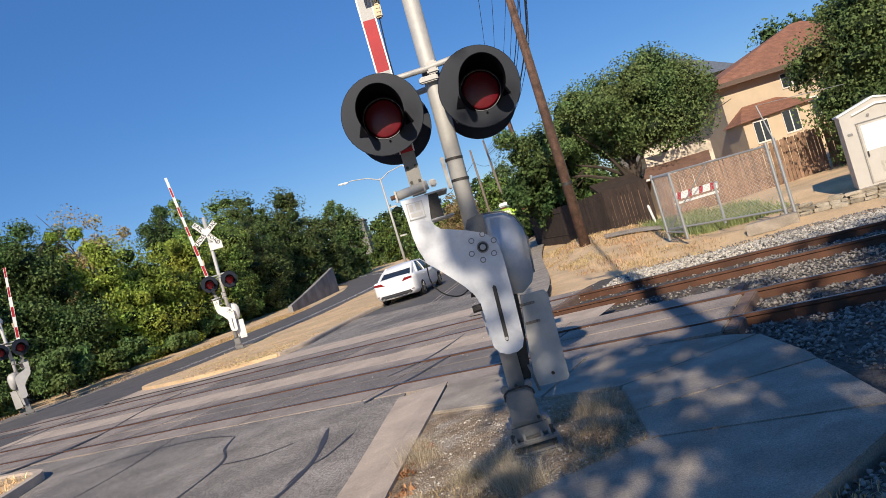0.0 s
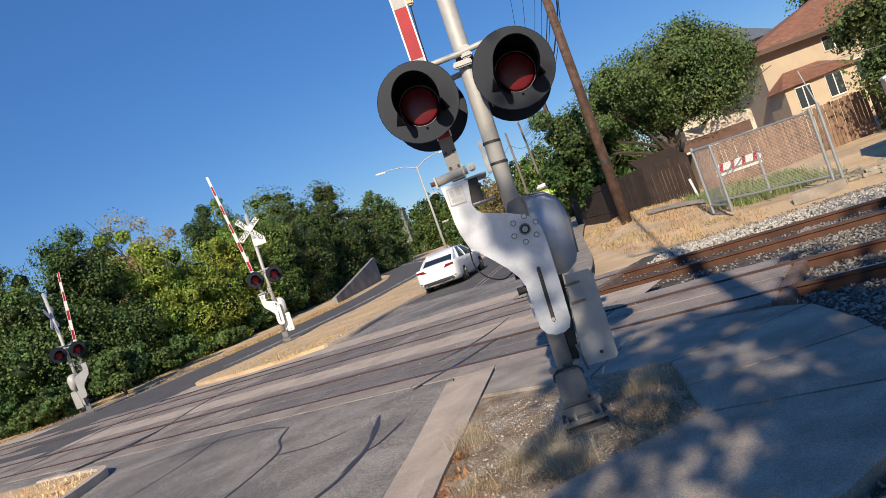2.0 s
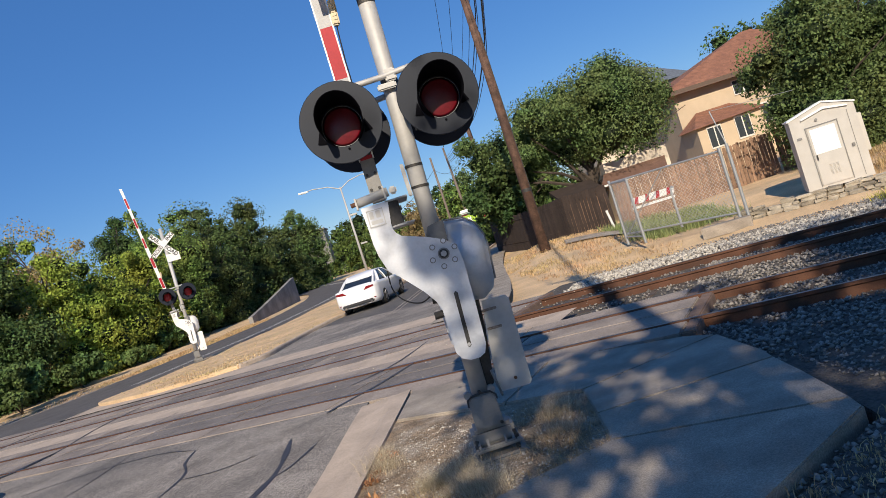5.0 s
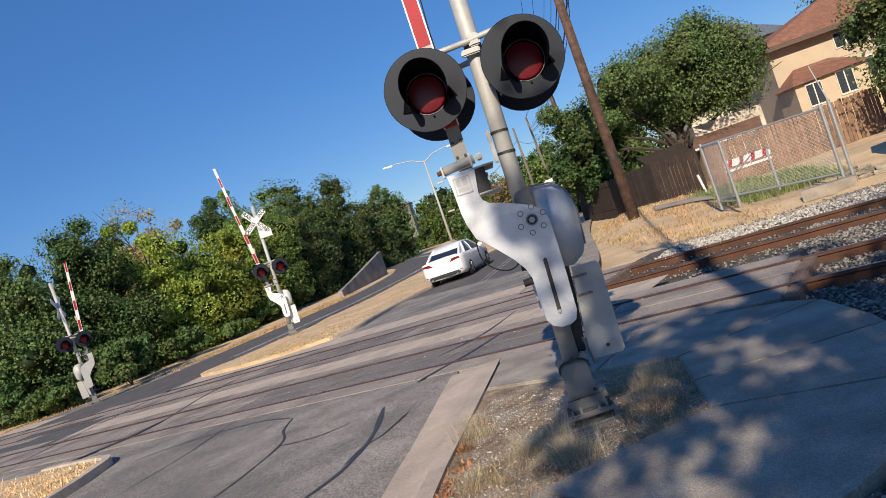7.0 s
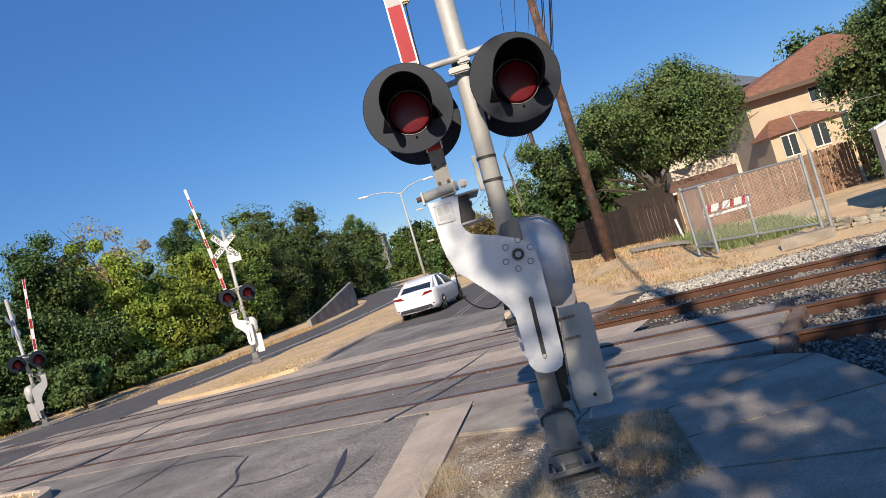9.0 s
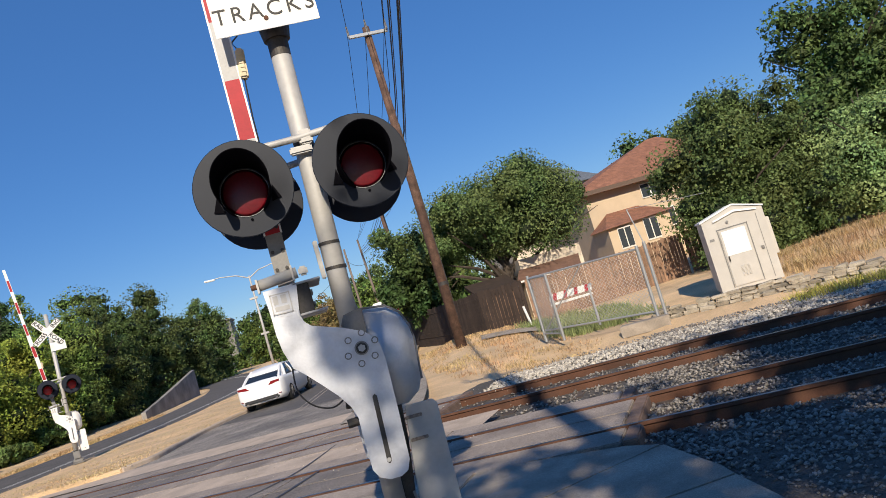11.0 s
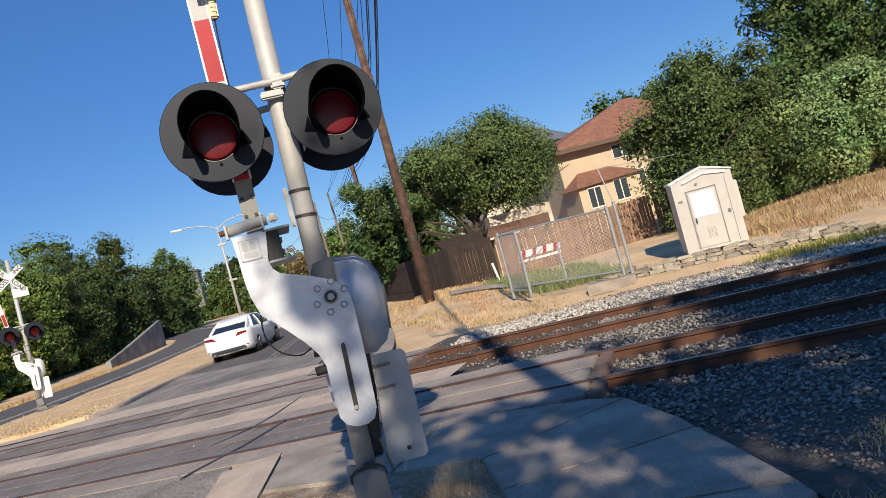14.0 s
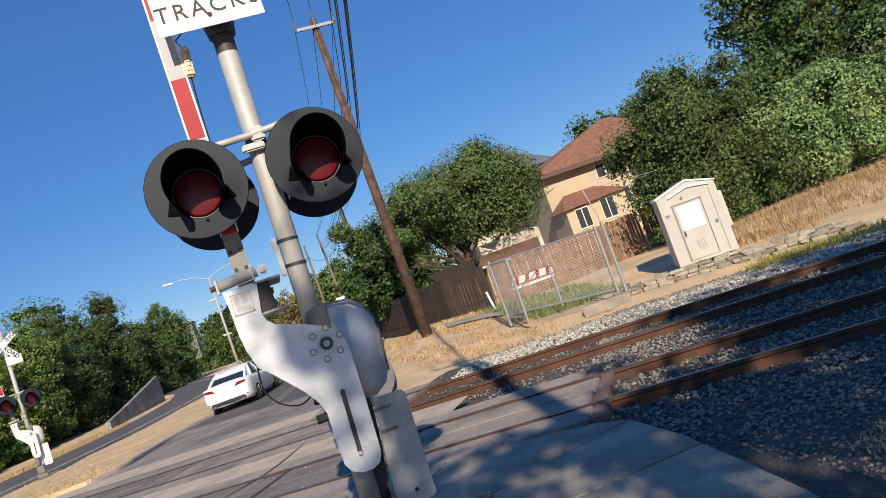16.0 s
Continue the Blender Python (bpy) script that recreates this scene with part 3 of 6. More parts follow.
for a, b, us in ((8.5, 9.09, -1.93), (9.22, 10.54, -1.98), (10.67, 11.27, -2.2), (14.4, 15.05, -5.74), (12.95, 14.26, -5.74)):
    part("header_timber", tracked(box((us, (a + b) / 2, -0.1), (0.16, b - a, 0.19), bevel=0.015)), header_wood, crossing, "weathered timber end block")
# paving between and round the tracks inside the road
def patch(name, u0, u1, v0, v1, z, material, label):
    bm = bmesh.new()
    nu, nv = 20, 4
    g = [[bm.verts.new((u0 + (u1 - u0) * i / nu, v0 + (v1 - v0) * j / nv, z + 0.006 * noise.noise((i, j, 5)))) for i in range(nu + 1)] for j in range(nv + 1)]
    for j in range(nv):
        for i in range(nu): bm.faces.new((g[j][i], g[j][i + 1], g[j + 1][i + 1], g[j + 1][i]))
    return tagged(part(name, tracked(bm), material), label, "paving", kind="structure")
patch("paving_between", -35, -4.3, 11.25, 12.2, -0.016, kerb_concrete, "pale worn concrete strip between the two tracks")
def sheet(name, u0, u1, v0, v1, material, label, dz):
    bm = bmesh.new()
    g = [[bm.verts.new((*track(u0 + (u1 - u0) * i / 30, v0 + (v1 - v0) * j / 10).xy, 0)) for i in range(31)] for j in range(11)]
    for row in g:
        for q in row: q.co.z = road_z(q.co.x, q.co.y) + dz
    for j in range(10):
        for i in range(30): bm.faces.new((g[j][i], g[j][i + 1], g[j + 1][i + 1], g[j + 1][i]))
    return tagged(part(name, bm, material), label, "road", kind="structure")
sheet("road_beyond", -34, -12.6, 11.5, 25.0, asphalt, "worn asphalt between the far rail and the median", -0.02)
sheet("paving_far", -35, -7.7, 15.3, 16.7, kerb_concrete, "pale concrete strip beyond the far rail", 0.004)

bm = bmesh.new()
g = [[bm.verts.new((*track(-41.4 + 30.2 * i / 40, 5.0 + 3.5 * j / 8).xy, 0)) for i in range(41)] for j in range(9)]
for row in g:
    for q in row: q.co.z = road_z(q.co.x, q.co.y) - 0.006
for j in range(8):
    for i in range(40): bm.faces.new((g[j][i], g[j][i + 1], g[j + 1][i + 1], g[j + 1][i]))
tagged(part("road_apron", bm, asphalt), "worn asphalt apron between island and near rail", "road", kind="structure")

# tar lines and tyre marks on the road
def tar_line(pts, w, z=0.006):
    S = smooth_line([(*p, 0) for p in pts], 8)
    bm = bmesh.new(); prev = None
    for i, p in enumerate(S):
        d = (S[min(i + 1, len(S) - 1)] - S[max(i - 1, 0)]).normalized()
        ww = w * (0.65 + 0.5 * noise.noise((p.x * 2, p.y * 2, 1)) + 0.1) * min(1, 0.3 + i * 0.3, 0.3 + (len(S) - 1 - i) * 0.3)
        h = road_z(p.x, p.y) + z
        ring = [bm.verts.new((p.x - d.y * ww / 2, p.y + d.x * ww / 2, h)), bm.verts.new((p.x + d.y * ww / 2, p.y - d.x * ww / 2, h))]
        if prev: bm.faces.new((prev[0], prev[1], ring[1], ring[0]))
        prev = ring
    return tagged(part("tar_mark", bm, tar), "dark sealed crack and skid mark on asphalt", "road marking", kind="structure")

# newer dark asphalt past the crossing, double painted line
strip("asphalt_overlay", [(-4.1, 29.7), (-2.55, 33.2), (-1.2, 39), (0.4, 45), (1.75, 51), (3.3, 60)], [(1.05, 24.4), (2.4, 34), (3.3, 40), (4.3, 45), (5.6, 51), (7.8, 60)], road_z, asphalt_new, n=8, across=10, lift=0.005, label="newer dark asphalt laid past the crossing", category="road")
for o in (0.0, 0.24):
    strip("road_line", [(-1.2 + o, 25.0), (-0.75 + o, 28), (0.2 + o, 33), (1.4 + o, 40), (3.3 + o, 48), (5.2 + o, 56)], [(-1.13 + o, 25.0), (-0.68 + o, 28), (0.27 + o, 33), (1.47 + o, 40), (3.37 + o, 48), (5.27 + o, 56)], road_z, concrete, n=8, across=1, lift=0.009, label="worn white painted lane line on asphalt", category="road marking")

# ---- crossing signals ----
PLATE = [(-0.478, 2.13), (-0.262, 2.13), (-0.28, 2.02), (-0.295, 1.93), (-0.28, 1.88), (-0.245, 1.842), (-0.065, 1.775), (0.06, 1.715), (0.11, 1.665), (0.14, 1.60), (0.148, 1.51), (0.136, 1.18), (0.118, 0.86), (0.09, 0.795), (0.04, 0.772), (-0.03, 0.775), (-0.09, 0.805), (-0.122, 0.86), (-0.125, 1.01), (-0.12, 1.2), (-0.145, 1.28), (-0.205, 1.375), (-0.285, 1.47), (-0.368, 1.565), (-0.422, 1.615), (-0.457, 1.74), (-0.468, 1.84), (-0.47, 2.0)]

def ring_disc(c, r, y0, y1, n=40):
    bm = cyl((c[0], y0, c[1]), (c[0], y1, c[1]), r, n=n)
    bmesh.ops.bevel(bm, geom=[e for e in bm.edges if len(e.link_faces) == 2 and any(len(f.verts) > 4 for f in e.link_faces)], offset=0.004, segments=1, affect='EDGES')
    return bm

def flasher(parent, x, z, y, face, label="black round background with hooded red lamp", glass=None):
    """One lamp: background disc, lens, rim and hood; face -1 looks at -y."""
    d = part("background", ring_disc((x, z), 0.316, y, y - face * 0.012), black_paint, parent, label)
    # lamp body behind
    part("lamp_housing", cyl((x, y - face * 0.012, z), (x, y - face * 0.16, z), 0.16, 0.11, 20), black_paint, d)
    part("rim", cyl((x, y, z - 0.035), (x, y + face * 0.005, z - 0.035), 0.154, n=32), rim_grey, d, "thin grey metal rim")
    lens = cyl((x, y + face * 0.006, z - 0.035), (x, y + face * 0.012, z - 0.035), 0.15, 0.13, 32)
    part("lens", lens, glass or lens_red, d, "red glass lens", True)
    # hood: three quarters of a tube, longer at the top
    bm = bmesh.new(); rows = []
    n = 30
    for i in range(n + 1):
        a = radians(-60 + 300 * i / n)
        ln = 0.05 + 0.36 * max(0.0, math.sin((a + radians(60)) / radians(300) * math.pi)) ** 0.58
        ca, sa = math.cos(a), math.sin(a)
        rows.append([bm.verts.new((x + rr * ca, y + yy, z - 0.03 + rr * sa * k + 0.03 * abs(yy))) for rr, yy, k in ((0.166, 0.0, 1), (0.172, face * ln, 1.02), (0.166, face * ln, 1.02), (0.160, 0.0, 1))])
    for A, B in zip(rows, rows[1:]):
        for k in range(3): bm.faces.new((A[k], A[k + 1], B[k + 1], B[k]))
    part("hood", bm, hood_black, d, "black sun hood", True)
    for s in (-1, 1):
        part("hood_tab", prism([(x + s * 0.15, z - 0.13), (x + s * 0.175, z - 0.02), (x + s * 0.215, z - 0.115)], 'y', y + face * 0.002, y + face * 0.012), hood_black, d)
    part("bolt", cyl((x, y, z - 0.21), (x, y + face * 0.008, z - 0.21), 0.009, n=8), hood_black, d)
    return d

def gate_signal(label, far=False, arm_top=8.1, coat=None):
    """A crossing signal with mast at the origin: lamps, mechanism, counterweight plate and raised gate arm."""
    g = empty("crossing_signal", label, "crossing signal")
    body = coat or (white_sheet if far else alu)
    mast_top = 5.35 if far else 5.2
    mast = part("mast", cyl((-0.035, 0, 0.45), (0.1, 0, mast_top), 0.068, n=28), galv, g, "galvanised steel mast", True)
    part("mast_cap", cyl((0.1, 0, mast_top), (0.1, 0, mast_top + 0.05), 0.075, 0.04, 20), galv, mast)
    for z in (2.33, 2.16):
        part("band", cyl((0.016, 0, z), (0.017, 0, z + 0.022), 0.072, n=28), dark_steel, mast, "steel strap band")
    part("conduit", box((-0.075, -0.01, 2.25), (0.03, 0.05, 0.26), bevel=0.006), galv, mast)
    part("mast_sleeve", cyl((0.038, 0, 3.0), (0.039, 0, 3.07), 0.0695, n=28), dark_steel, mast, "dark band under the clamp")
    # junction box and base
    base = part("base_plate", prism([(-0.22, -0.17), (0.16, -0.17), (0.16, 0.2), (-0.22, 0.2)], 'z', 0.05, 0.09, bevel=0.012), dull_grey, g, "heavy steel base plate")
    part("footing", box((-0.03, 0.02, -0.05), (0.44, 0.42, 0.1), bevel=0.02), dull_grey, base, "concrete and steel footing")
    for x in (-0.18, 0.12):
        for y in (-0.13, 0.16):
            part("anchor_bolt", cyl((x, y, 0.0), (x, y, 0.15), 0.018, n=8), dark_steel, base)
            part("nut", cyl((x, y, 0.075), (x, y, 0.112), 0.03, n=6), dark_steel, base)
    part("pedestal", prism([(-0.13, 0.07), (0.07, 0.07), (0.06, 0.2), (0.06, 0.48), (-0.12, 0.48), (-0.12, 0.2)], 'y', -0.09, 0.12, bevel=0.012), dull_grey, g, "cast pedestal under the mast")
    jb = part("junction_box", box((-0.045, -0.115, 0.35), (0.215, 0.07, 0.28), bevel=0.012), dull_grey, g, "grey cast junction box with raised cover")
    part("cover", prism([(-0.15, 0.24), (0.055, 0.22), (0.068, 0.25), (0.062, 0.44), (0.03, 0.475), (-0.05, 0.485), (-0.12, 0.478), (-0.152, 0.44)], 'y', -0.172, -0.15, bevel=0.007), dull_grey, jb, "rounded bolted cover plate")
    part("cover_rim", tube([(-0.158, -0.155, 0.42), (-0.155, -0.155, 0.47), (-0.12, -0.155, 0.495), (-0.04, -0.155, 0.502), (0.035, -0.155, 0.493), (0.07, -0.155, 0.46), (0.073, -0.155, 0.42)], 0.008, 6), dark_steel, jb, "dark seam round the cover")
    for x, z in ((-0.045, 0.515), (0.05, 0.245)):
        part("cover_bolt", cyl((x, -0.185, z), (x, -0.15, z), 0.014, n=8), dark_steel, jb)
    for x in (-0.17, -0.1, 0.04, 0.1):
        part("base_rib", prism([(-0.165, 0.09), (-0.09, 0.09), (-0.09, 0.2), (-0.13, 0.16)], 'x', x - 0.01, x + 0.01), dull_grey, base, "cast stiffening rib")
    part("base_block", box((-0.035, 0.01, 0.155), (0.34, 0.3, 0.14), bevel=0.03), dull_grey, base, "dark cast foot")
    for x in (-0.14, 0.05):
        part("lug", cyl((x, -0.15, 0.505), (x, -0.09, 0.505), 0.03, n=12), dull_grey, jb)
    # crossarm and lamps
    zc = 3.06
    part("clamp", box((0.055, -0.085, zc), (0.09, 0.07, 0.1), bevel=0.012), galv, g)
    part("clamp_lower", box((0.005, -0.09, zc - 0.08), (0.15, 0.06, 0.05), bevel=0.01), galv, g, "pipe clamp")
    part("crossarm", tube([(-0.5, -0.1, zc - 0.14), (-0.42, -0.1, zc - 0.045), (-0.3, -0.1, zc - 0.005), (0.0, -0.1, zc + 0.0), (0.25, -0.1, zc + 0.02), (0.36, -0.1, zc - 0.03), (0.42, -0.1, zc - 0.15)], 0.024, 12), galv, g, "curved galvanised pipe arm", True)
    part("crossarm_rear", tube([(-0.38, 0.16, zc - 0.2), (-0.3, 0.14, zc - 0.13), (0.0, 0.1, zc - 0.11), (0.3, 0.14, zc - 0.13), (0.36, 0.16, zc - 0.2)], 0.024, 12), galv, g, "curved galvanised pipe arm", True)
    for x, z in ((-0.415, 2.8), (0.352, 2.79)):
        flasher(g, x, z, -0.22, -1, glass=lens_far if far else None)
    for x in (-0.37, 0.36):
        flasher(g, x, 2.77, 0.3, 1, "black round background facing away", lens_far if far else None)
    # gate mechanism case behind the plate
    case = prism([(0.0, 1.82), (0.09, 1.86), (0.255, 1.835), (0.335, 1.77), (0.378, 1.66), (0.385, 1.58), (0.358, 1.3), (0.325, 1.23), (0.235, 1.17), (0.14, 1.18), (0.05, 1.5)], 'y', 0.0, 0.34, bevel=0.035)
    cs = part("mechanism_case", case, body, g, "rounded metal gate mechanism case", True)
    part("case_lid", prism([(-0.06, 1.79), (-0.03, 1.85), (0.06, 1.868), (0.1, 1.86), (0.08, 1.55), (-0.04, 1.6)], 'y', -0.09, 0.33, bevel=0.02), dull_grey, cs, "dark grey case end")
    part("seam", tube([(0.09, 0.0, 1.862), (0.255, 0.0, 1.838), (0.338, 0.0, 1.77), (0.38, 0.0, 1.66), (0.387, 0.0, 1.58), (0.36, 0.0, 1.3)], 0.008, 6), dull_grey, cs)
    part("hasp", tube([(0.03, 0.1, 1.875), (0.04, 0.1, 1.91), (0.075, 0.1, 1.91), (0.085, 0.1, 1.875)], 0.006, 6), galv, cs)
    part("shaft", cyl((0.015, -0.2, 1.615), (0.015, 0.4, 1.615), 0.04, n=16), dark_steel, g)
    # front and rear arm plates, with a slot
    for y, nm in ((-0.2, "arm_plate"), (0.4, "arm_plate_rear")):
        bm = prism(PLATE, 'y', y, y + 0.016)
        pl = part("arm_plate", bm, body, g, "curved silver counterweight arm plate" if y < 0 else "rear arm plate in shade")
        sl = prism([(0.0, 1.30), (0.016, 1.315), (0.03, 1.30), (0.008, 0.885), (-0.008, 0.87), (-0.022, 0.885)], 'y', y - 0.004, y + 0.002)
        part("slot", sl, dark_steel, pl, "long dark slot")
        if y < 0:
            part("hub", cyl((0.02, y - 0.012, 1.615), (0.02, y, 1.615), 0.045, n=24), dull_grey, pl, "bolted hub")
            part("hub_ring", cyl((0.02, y - 0.014, 1.615), (0.02, y - 0.010, 1.615), 0.036, n=24), dark_steel, pl)
            part("hub_nut", cyl((0.02, y - 0.035, 1.615), (0.02, y, 1.615), 0.024, n=6), galv, pl)
            for k in range(6):
                a = radians(15 + 60 * k)
                bx, bz = 0.02 + 0.098 * math.cos(a), 1.615 + 0.098 * math.sin(a)
                part("bolt", cyl((bx, y - 0.012, bz), (bx, y, bz), 0.017, n=6), alu, pl)
                part("washer", cyl((bx, y - 0.004, bz), (bx, y, bz), 0.023, n=14), dull_grey, pl)
            part("plate_mark", box((-0.385, y - 0.003, 2.03), (0.125, 0.004, 0.13), (0, 2, 0)), body, pl, "raised cast maker's panel")
            for dx, dz, w_, h_ in ((0, 0.062, 0.125, 0.007), (0, -0.062, 0.125, 0.007), (-0.06, 0, 0.007, 0.13), (0.06, 0, 0.007, 0.13), (-0.03, 0.025, 0.03, 0.055), (0.022, 0.025, 0.035, 0.055), (0, -0.032, 0.09, 0.028)):
                part("bar", box((-0.385 + dx, y - 0.006, 2.03 + dz), (w_, 0.003, h_), (0, 2, 0)), galv, pl)
            part("slot_pin", cyl((-0.008, y - 0.01, 0.895), (-0.008, y + 0.05, 0.895), 0.014, n=8), galv, pl)
    # cross channels between the two plates at the arm root
    hd = part("arm_socket", box((-0.24, 0.1, 2.02), (0.1, 0.56, 0.2), bevel=0.008), dark_steel, g, "dark bolted arm socket")
    for z in (2.125, 1.925):
        part("channel", box((-0.2, 0.1, z), (0.18, 0.6, 0.014), bevel=0.003), galv, hd)
    part("end_lug", box((-0.54, -0.18, 2.11), (0.05, 0.03, 0.012)), galv, hd)
    part("end_lug", box((-0.53, -0.18, 1.88), (0.05, 0.03, 0.012)), galv, hd)
    for k in range(3):
        part("bolt", cyl((-0.19, -0.05 + 0.1 * k, 1.98), (-0.175, -0.05 + 0.1 * k, 1.98), 0.015, n=6), galv, hd)
        part("bolt", cyl((-0.19, -0.05 + 0.1 * k, 2.06), (-0.175, -0.05 + 0.1 * k, 2.06), 0.015, n=6), galv, hd)
    dm = part("damper", cyl((-0.5, -0.12, 2.18), (-0.24, -0.12, 2.2), 0.036, n=16), galv, g, "pale cylindrical damper", True)
    part("end_cap", cyl((-0.545, -0.12, 2.177), (-0.5, -0.12, 2.18), 0.018, n=10), rust, dm)
    part("end_fitting", box((-0.2, -0.12, 2.2), (0.06, 0.05, 0.06), bevel=0.012), galv, dm)
    part("strap", box((-0.27, -0.13, 2.2), (0.014, 0.085, 0.1)), galv, dm)
    part("strap", box((-0.5, -0.13, 2.175), (0.014, 0.085, 0.09)), galv, dm)
    # gate arm, red and white bands
    x0, lean = -0.325, (-0.095 if far else 0.015)
    def ax(z): return x0 + lean * (z - 2.2)
    def seg(za, zb, w): return prism([(ax(za) - w / 2, za), (ax(za) + w / 2, za), (ax(zb) + w / 2, zb), (ax(zb) - w / 2, zb)], 'y', 0.0, 0.04)
    arm = part("gate_arm", seg(2.15, 2.5, 0.11), dull_grey, g, "raised gate arm in red and white bands")
    z, k = 2.46, 0
    cuts = [2.5, 2.72, 3.16, 3.58, 4.0] + [4.0 + 0.4064 * (i + 1) for i in range(11)]
    mats = [red_sheet, grey_sheet, red_sheet, grey_sheet]
    for i, (za, zb) in enumerate(zip(cuts, cuts[1:])):
        m = mats[i] if i < 4 and not far else (red_sheet if i % 2 == 0 else white_sheet)
        if zb > arm_top: break
        part("band", seg(za, zb, 0.112 if i < 6 else 0.085), m, arm, "red reflective band" if m is red_sheet else "white reflective band")
        for s_ in (-1, 1):
            w = 0.112 if i < 6 else 0.085
            part("edge", prism([(ax(za) + s_ * w / 2 - 0.006, za), (ax(za) + s_ * w / 2 + 0.006, za), (ax(zb) + s_ * w / 2 + 0.006, zb), (ax(zb) + s_ * w / 2 - 0.006, zb)], 'y', -0.002, 0.042), white_sheet, arm)
    for zz in (2.26, 2.38, 2.54):
        for s_ in (-0.033, 0.033):
            part("bolt", cyl((ax(zz) + s_, -0.01, zz), (ax(zz) + s_, 0.0, zz), 0.013, n=6), dark_steel, arm)
    lamp = part("arm_lamp", box((ax(3.75) + 0.09, 0.02, 3.68), (0.06, 0.07, 0.21), (0, 4, 0), 0.012), cream_plastic, arm, "cream plastic arm lamp box")
    for k in range(5):
        part("rib", box((ax(3.75) + 0.09, -0.017, 3.62 + 0.03 * k), (0.03, 0.006, 0.012), (0, 4, 0)), cream_plastic, lamp)
    part("lead", tube([(ax(3.6) + 0.085, 0.02, 3.58), (ax(3.5) + 0.08, 0.02, 3.5), (ax(3.3) + 0.07, 0.02, 3.3), (ax(2.9) + 0.066, 0.02, 2.9)], 0.006, 6), cable_black, lamp, "black lead")
    part("lead", tube([(ax(3.8) + 0.085, 0.02, 3.79), (ax(3.9) + 0.06, 0.02, 3.84), (ax(3.95) + 0.11, 0.02, 3.88), (ax(3.9) + 0.07, 0.02, 3.92), (ax(4.2) + 0.06, 0.02, 4.3)], 0.006, 6), cable_black, lamp, "black lead")
    part("arm_cable", tube([tuple(q) for q in smooth_line([(-0.43, -0.15, 1.62), (-0.435, -0.15, 1.47), (-0.37, -0.15, 1.36), (-0.26, -0.13, 1.305), (-0.17, -0.08, 1.33), (-0.1, 0.0, 1.36)], 6)], 0.006, 6), cable_black, g, "sagging black cable")
    # counterweight plates hanging below the case
    cw = part("counterweight", prism([(0.2, 1.16), (0.39, 1.15), (0.413, 1.12), (0.388, 0.44), (0.365, 0.415), (0.115, 0.43), (0.14, 0.7)], 'y', 0.0, 0.03), galv if not far else body, g, "flat grey steel counterweight plate")
    for z_ in (1.08, 0.93):
        part("slot", box((0.235, -0.003, z_), (0.12, 0.012, 0.022), (0, 2, 0), 0.004), white_sheet if far else panel_concrete, cw, "cut slot")
    part("bolt", cyl((0.27, -0.014, 0.5), (0.27, 0, 0.5), 0.014, n=8), rust, cw)
    part("counterweight_side", prism([(0.07, 1.2), (0.19, 1.2), (0.17, 0.95), (0.1, 0.5), (0.03, 0.47)], 'y', 0.05, 0.24, bevel=0.01), dark_steel if not far else body, g, "dark counterweight block")
    part("buffer", cyl((-0.19, 0.0, 1.16), (-0.11, 0.0, 1.16), 0.03, n=10), dark_steel, g, "rubber buffer bolt")
    part("buffer", cyl((-0.17, 0.0, 1.28), (-0.1, 0.0, 1.27), 0.025, n=10), dark_steel, g, "rubber buffer bolt")
    part("foot_rod", cyl((0.1, -0.02, 0.62), (0.13, -0.02, 0.4), 0.01, n=8), dull_grey, g)
    return g, mast

def sign_board(name, w, h, m, text, size, parent, label):
    s = part(name, box((0, 0, 0), (w, h, 0.006), bevel=0.002), white_sheet, parent, label)
    s.matrix_basis = m
    if text:
        words(text, size, pose(0, -0.015, 0.0045), letter_black, s, width=0.0, spacing=1.3)
    return s

near_signal, mast = gate_signal("silver crossing signal with twin hooded red lamps and raised gate")
near_signal.matrix_basis = pose(0.255, 6.42, 0)
sg = sign_board("track_sign", 0.685, 0.29, pose(0.02, -0.2, 3.935, 90, 0.5, 0), "TRACKS", 0.15, near_signal, "white sign lettered TRACKS in black")
part("bolt", cyl((0, -0.07, 0.003), (0, -0.07, 0.01), 0.016, n=8), rust, sg, "rusty bolt")
part("bracket_and_shade", cyl((0.06, 0, 3.78), (0.063, 0, 3.91), 0.09, 0.112, 20), dark_steel, near_signal, "dark flared sign bracket")
# dark sleeve round the mast: the sign's shade made as a part
part("bracket_and_shade", cyl((0.056, 0, 3.66), (0.06, 0, 3.79), 0.0695, 0.0715, 24), dark_steel, near_signal, "dark sleeve standing in for shade under the sign")
part("sign_arm", box((0.05, -0.1, 3.87), (0.12, 0.17, 0.04)), dark_steel, near_signal)

def crossbuck(parent, z, y, face, yaw=0):
    """Two crossed white boards with the crossing words."""
    ry = 0 if face < 0 else 180
    for a, t in ((45, "CROSSING"), (-45, "RAIL ROAD")):
        m = pose(0, 0, 0, 0, 0, yaw) @ pose(0.02, y + (0.012 if a > 0 else 0) * face, z, 90, 0, ry) @ pose(0, 0, 0, 0, 0, a + (-7))
        b = sign_board("crossbuck_board", 1.15, 0.2, m, None, 0, parent, "white crossbuck board lettered in black")
        if t == "CROSSING":
            words("CROSS", 0.2, pose(-0.36, 0, 0.0045), letter_black, b, width=0.004); words("ING", 0.2, pose(0.4, 0, 0.0045), letter_black, b, width=0.004)
        else:
            words("RAIL", 0.2, pose(-0.36, 0, 0.0045), letter_black, b, width=0.004); words("ROAD", 0.2, pose(0.36, 0, 0.0045), letter_black, b, width=0.004)

